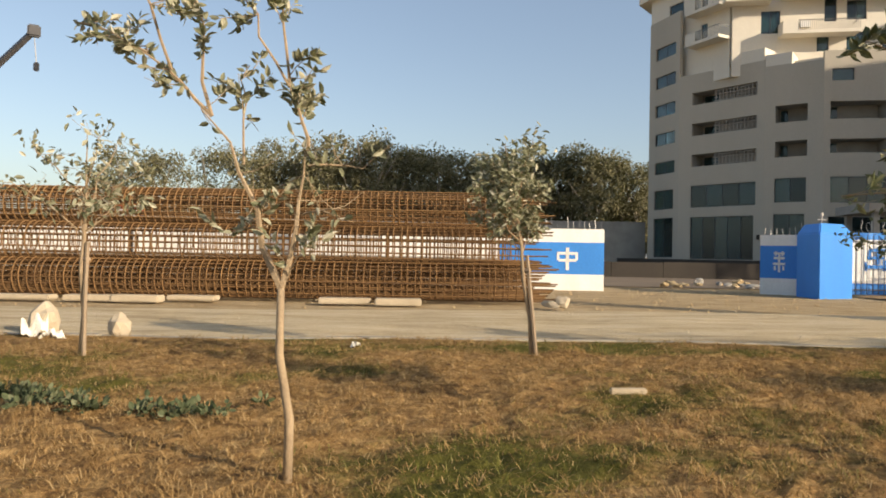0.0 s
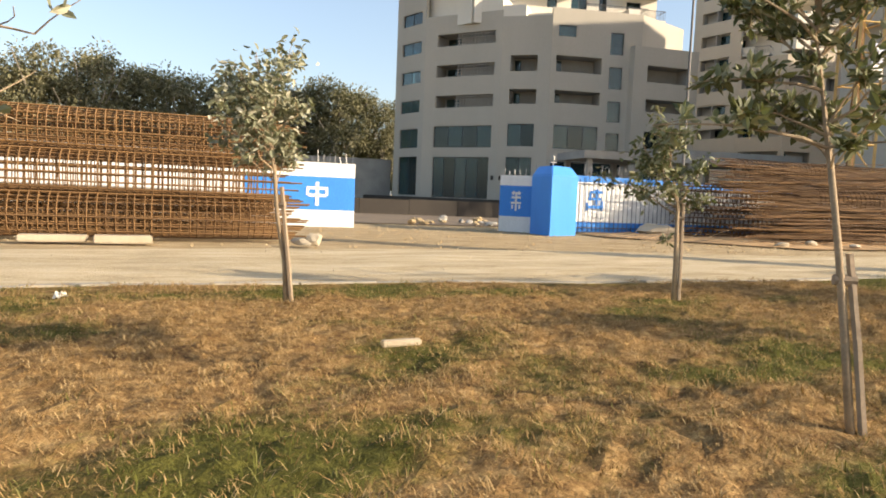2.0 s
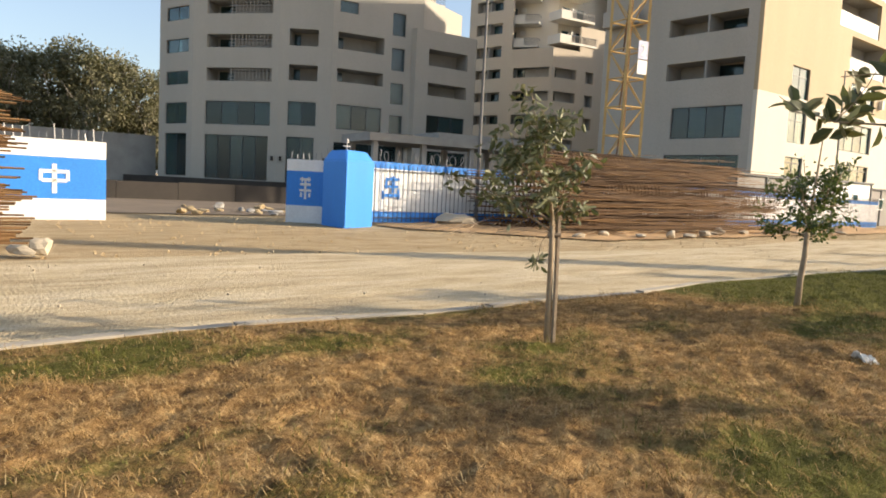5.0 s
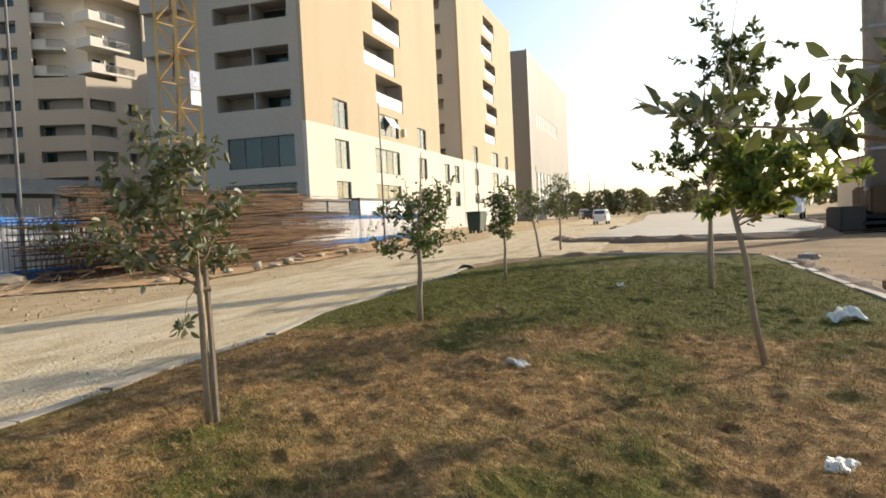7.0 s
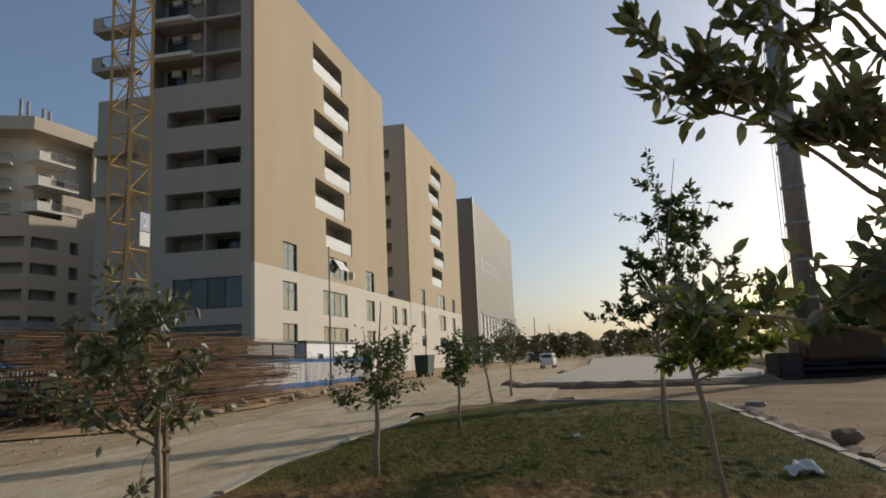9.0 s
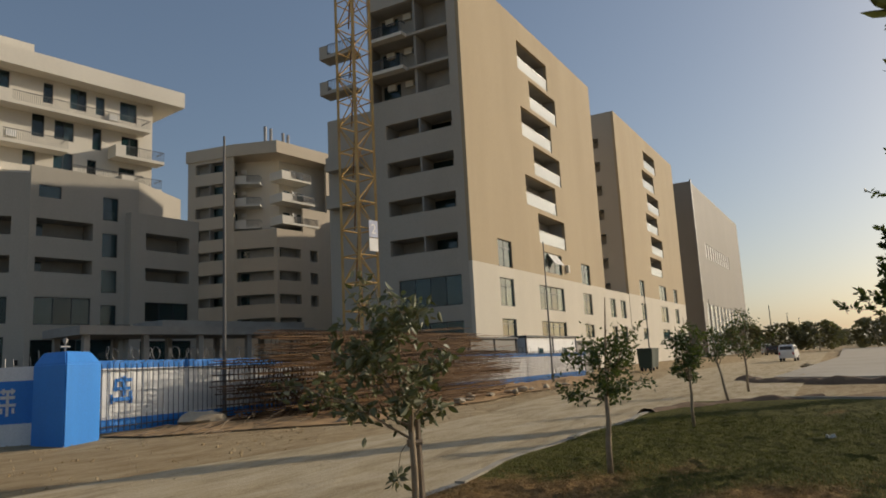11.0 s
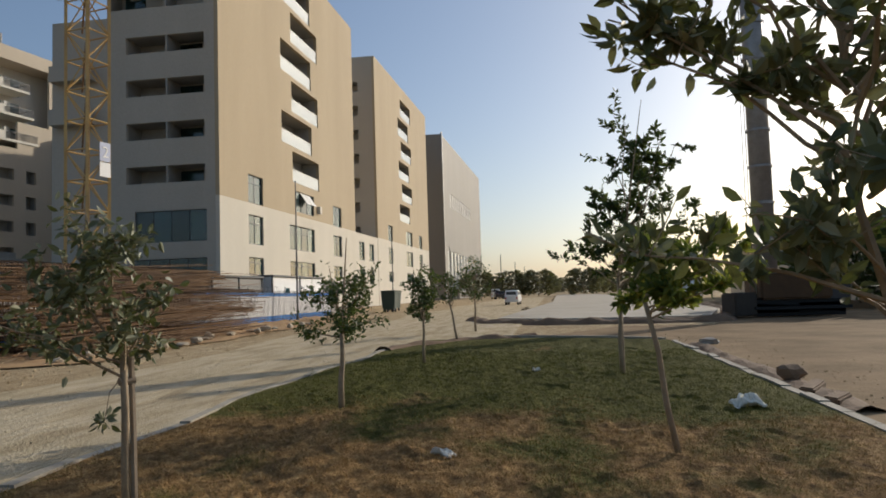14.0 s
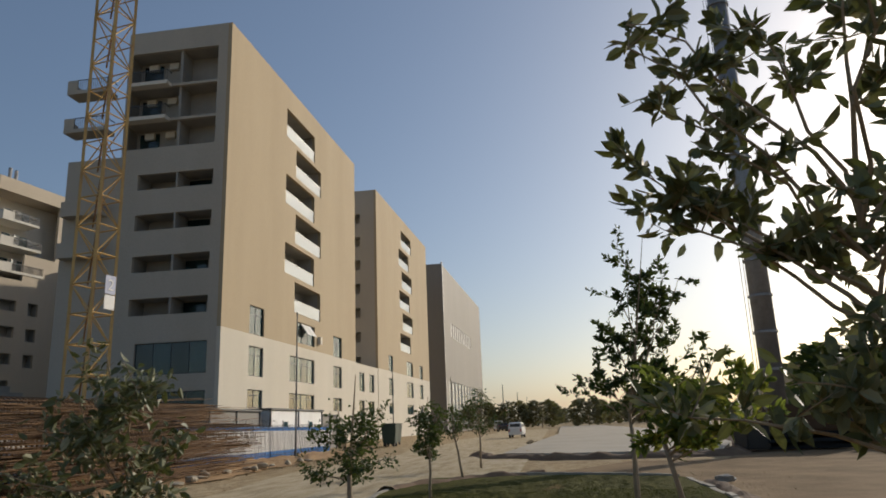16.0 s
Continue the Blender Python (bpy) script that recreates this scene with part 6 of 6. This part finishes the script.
# ---- far trees ----
def bush(x, y, w, h, seed, label, mat, leaves=1500, name="bush", leaf=0.3):
    random.seed(seed)
    t = thing(name, x, y, 0, label, "tree" if name != "bush" else "bush")
    bm = bmesh.new()
    limb(bm, wander((0, 0, 0), (0, 0, 1), h * 0.6, 0.2, 4), 0.12, 0.04, 6)
    part("trunk", bm, BARK, t)
    verts, faces = [], []
    for _ in range(leaves):
        a, z = random.uniform(0, 6.283), random.random() ** 0.7
        rr = w * (0.4 + 0.6 * random.random()) * math.sqrt(max(0.05, 1 - (z - 0.4) ** 2 * 2.2)) * (0.8 + 0.4 * noise.noise((math.cos(a) * 2, math.sin(a) * 2, z * 3 + seed)))
        p = Vector((rr * math.cos(a), rr * math.sin(a), h * (0.06 + 0.94 * z) * (1 + 0.15 * noise.noise((a, seed, 1.5)))))
        leaf_add(verts, faces, p, Vector((math.cos(a), math.sin(a), random.uniform(-0.6, 0.6))), leaf * random.uniform(0.6, 1.4), 0.6, True)
    raw("crown", verts, faces, mat, t)
    return t


one = bush(150, 14, 4.5, 5.2, 50, "rounded dark green bush on the far skyline", LEAFEUC, 900, "bush", 0.9)
random.seed(51)
for i in range(46):
    copy_thing(one, pose(random.uniform(150, 300) * UNIT, (-75 + i * 2.3 + random.uniform(-1, 1)) * UNIT, 0, 0, 0, random.uniform(0, 360)))


def palm(x, y, h, seed):
    random.seed(seed)
    t = thing("palm_tree", x, y, 0, "date palm on the far skyline", "palm", "far palms")
    bm = bmesh.new()
    tube(bm, (0, 0, 0), (0, 0, h), 0.4, 0.3, 8)
    part("trunk", bm, EUCBARK, t)
    verts, faces = [], []
    for i in range(46):
        a, e = random.uniform(0, 6.283), random.uniform(-0.3, 1.2)
        prev = Vector((0, 0, h))
        d = Vector((math.cos(a) * math.cos(e), math.sin(a) * math.cos(e), math.sin(e)))
        for k in range(6):
            d = (d + Vector((0, 0, -0.16))).normalized()
            nxt = prev + d * 0.5
            for s in (-1, 1):
                leaf_add(verts, faces, prev, d + Vector((-math.sin(a), math.cos(a), -0.3)) * s, 0.6, 0.16)
            leaf_add(verts, faces, prev, d, 0.6, 0.2)
            prev = nxt
    raw("crown", verts, faces, LEAFEUC, t)
    return t


palm(236, 18.2, 5.0, 61)
palm(262, 12.8, 4.2, 62)
palm(280, 10.5, 4.6, 63)
bush(40, -9, 4.0, 4.4, 71, "dense dark bush behind the machine", LEAFDARK, 2600, "bush", 0.45)
bush(47, -12.5, 4.5, 5.0, 72, "dense dark bush before the warehouse", LEAFDARK, 2600, "bush", 0.45)
bush(36.5, -13, 3.6, 4.0, 73, "dense dark bush beside the dirt road", LEAFDARK, 2400, "bush", 0.45)
for x, y, h in ((150, 16, 9), (190, 15, 9), (230, 14, 9)):
    lamp_pole(x, y, h, 0.14)


# ---- truck crane boom far left ----
def mobile_crane():
    c = thing("mobile_crane", -56, 70, 0, "mobile crane with raised blue-grey telescopic boom", "crane")
    bm = bmesh.new()
    box(bm, -56, 70, 1.6, 9, 2.8, 1.6, 0, 0.1)
    under(part("chassis", bm, YELLOW), c)
    for x in (-59.5, -57.5, -54.5, -52.5):
        bm = bmesh.new()
        tube(bm, (x, 68.4, 0.7), (x, 68.9, 0.7), 0.7, 0.7, 16)
        under(part("wheel", bm, RUBBER), c)
    a, b = Vector((-56, 70, 3.0)), Vector((-39.3, 73.7, 22.7))
    for k, (s, e, r) in enumerate(((0.0, 0.5, 0.55), (0.45, 0.8, 0.45), (0.75, 1.0, 0.36))):
        bm = bmesh.new()
        tube(bm, a.lerp(b, s), a.lerp(b, e), r, r * 0.95, 4)
        under(part("boom_section", bm, CARDARK), c)
    bm = bmesh.new()
    tube(bm, b, b + Vector((0.3, 0, -3.2)), 0.05, 0.05, 4)
    box(bm, b.x + 0.3, b.y, b.z - 3.6, 0.5, 0.4, 0.9, 0, 0.1)
    under(part("hook_block", bm, CARDARK), c)
    bm = bmesh.new()
    box(bm, b.x, b.y, b.z, 1.2, 0.8, 1.2, 30, 0.15)
    under(part("boom_head", bm, CARDARK), c)


mobile_crane()


def barrier():
    b = thing("warning_board", -6.6, 19.5, 0, "red and white chequered warning board on a post", "sign")
    f = Face((-7.0, 19.5), (-6.3, 19.5))
    bm = bmesh.new()
    f.slab(bm, 0.3, 0.4, 0, 1.8, -0.06, -0.01)
    under(part("post", bm, GALV), b)
    for i in range(4):
        for j in range(3):
            bm = bmesh.new()
            f.slab(bm, i * 0.18, i * 0.18 + 0.176, 1.8 + j * 0.16, 1.956 + j * 0.16, 0, 0.03)
            under(part("square", bm, REDPAINT if (i + j) % 2 else WHITE), b)


barrier()


def scattered():
    """Clods, stalks and bent wire left on the earth along the fence and the steel."""
    random.seed(404)
    verts, faces = [], []
    for i in range(1500):
        if i % 3:
            x = random.uniform(4.5, 34)
            y = 16.3 + abs(random.gauss(0, 1.2)) if x > 14 else random.uniform(15.0, 25)
        else:
            x, y = random.uniform(-8, 40), random.uniform(10.0, 16.0)
        if i % 5 == 1:
            x, y = random.uniform(4, 22), 2.7 - abs(random.gauss(0, 1.0))
        s = random.uniform(0.01, 0.035) * (1.6 if random.random() < 0.06 else 1.0)
        k = len(verts)
        for dx, dy, dz in ((-1, -0.7, 0), (0.9, -0.8, 0), (1, 0.8, 0), (-0.8, 0.9, 0), (-0.3, -0.2, 1), (0.4, 0.3, 0.85)):
            verts.append((x + dx * s * random.uniform(0.6, 1.2), y + dy * s * random.uniform(0.6, 1.2), -0.035 + dz * s * random.uniform(0.3, 0.6) if dz else -0.06))
        faces += [(k, k + 1, k + 5, k + 4), (k + 1, k + 2, k + 5), (k + 2, k + 3, k + 4, k + 5), (k + 3, k, k + 4)]
    tagged(raw("clods", verts, faces, EARTH), "small clods of earth strewn over the site", "clods", kind="stuff")
    bm = bmesh.new()
    for _ in range(260):
        x = random.uniform(12.6, 27)
        y = 17.2 + abs(random.gauss(0, 0.9)) if x > 16 else random.uniform(18.0, 21.0)
        a = random.uniform(-0.9, 0.9)
        limb(bm, wander((x, y, 0.0), (math.cos(a), math.sin(a), 0.12), random.uniform(0.2, 1.1), 0.22, 4, -0.02), 0.008, 0.006, 3)
    tagged(part("dry_stalks", bm, STAKE), "dry stalks and bent wire lying by the fence", "stalks", kind="stuff")


scattered()
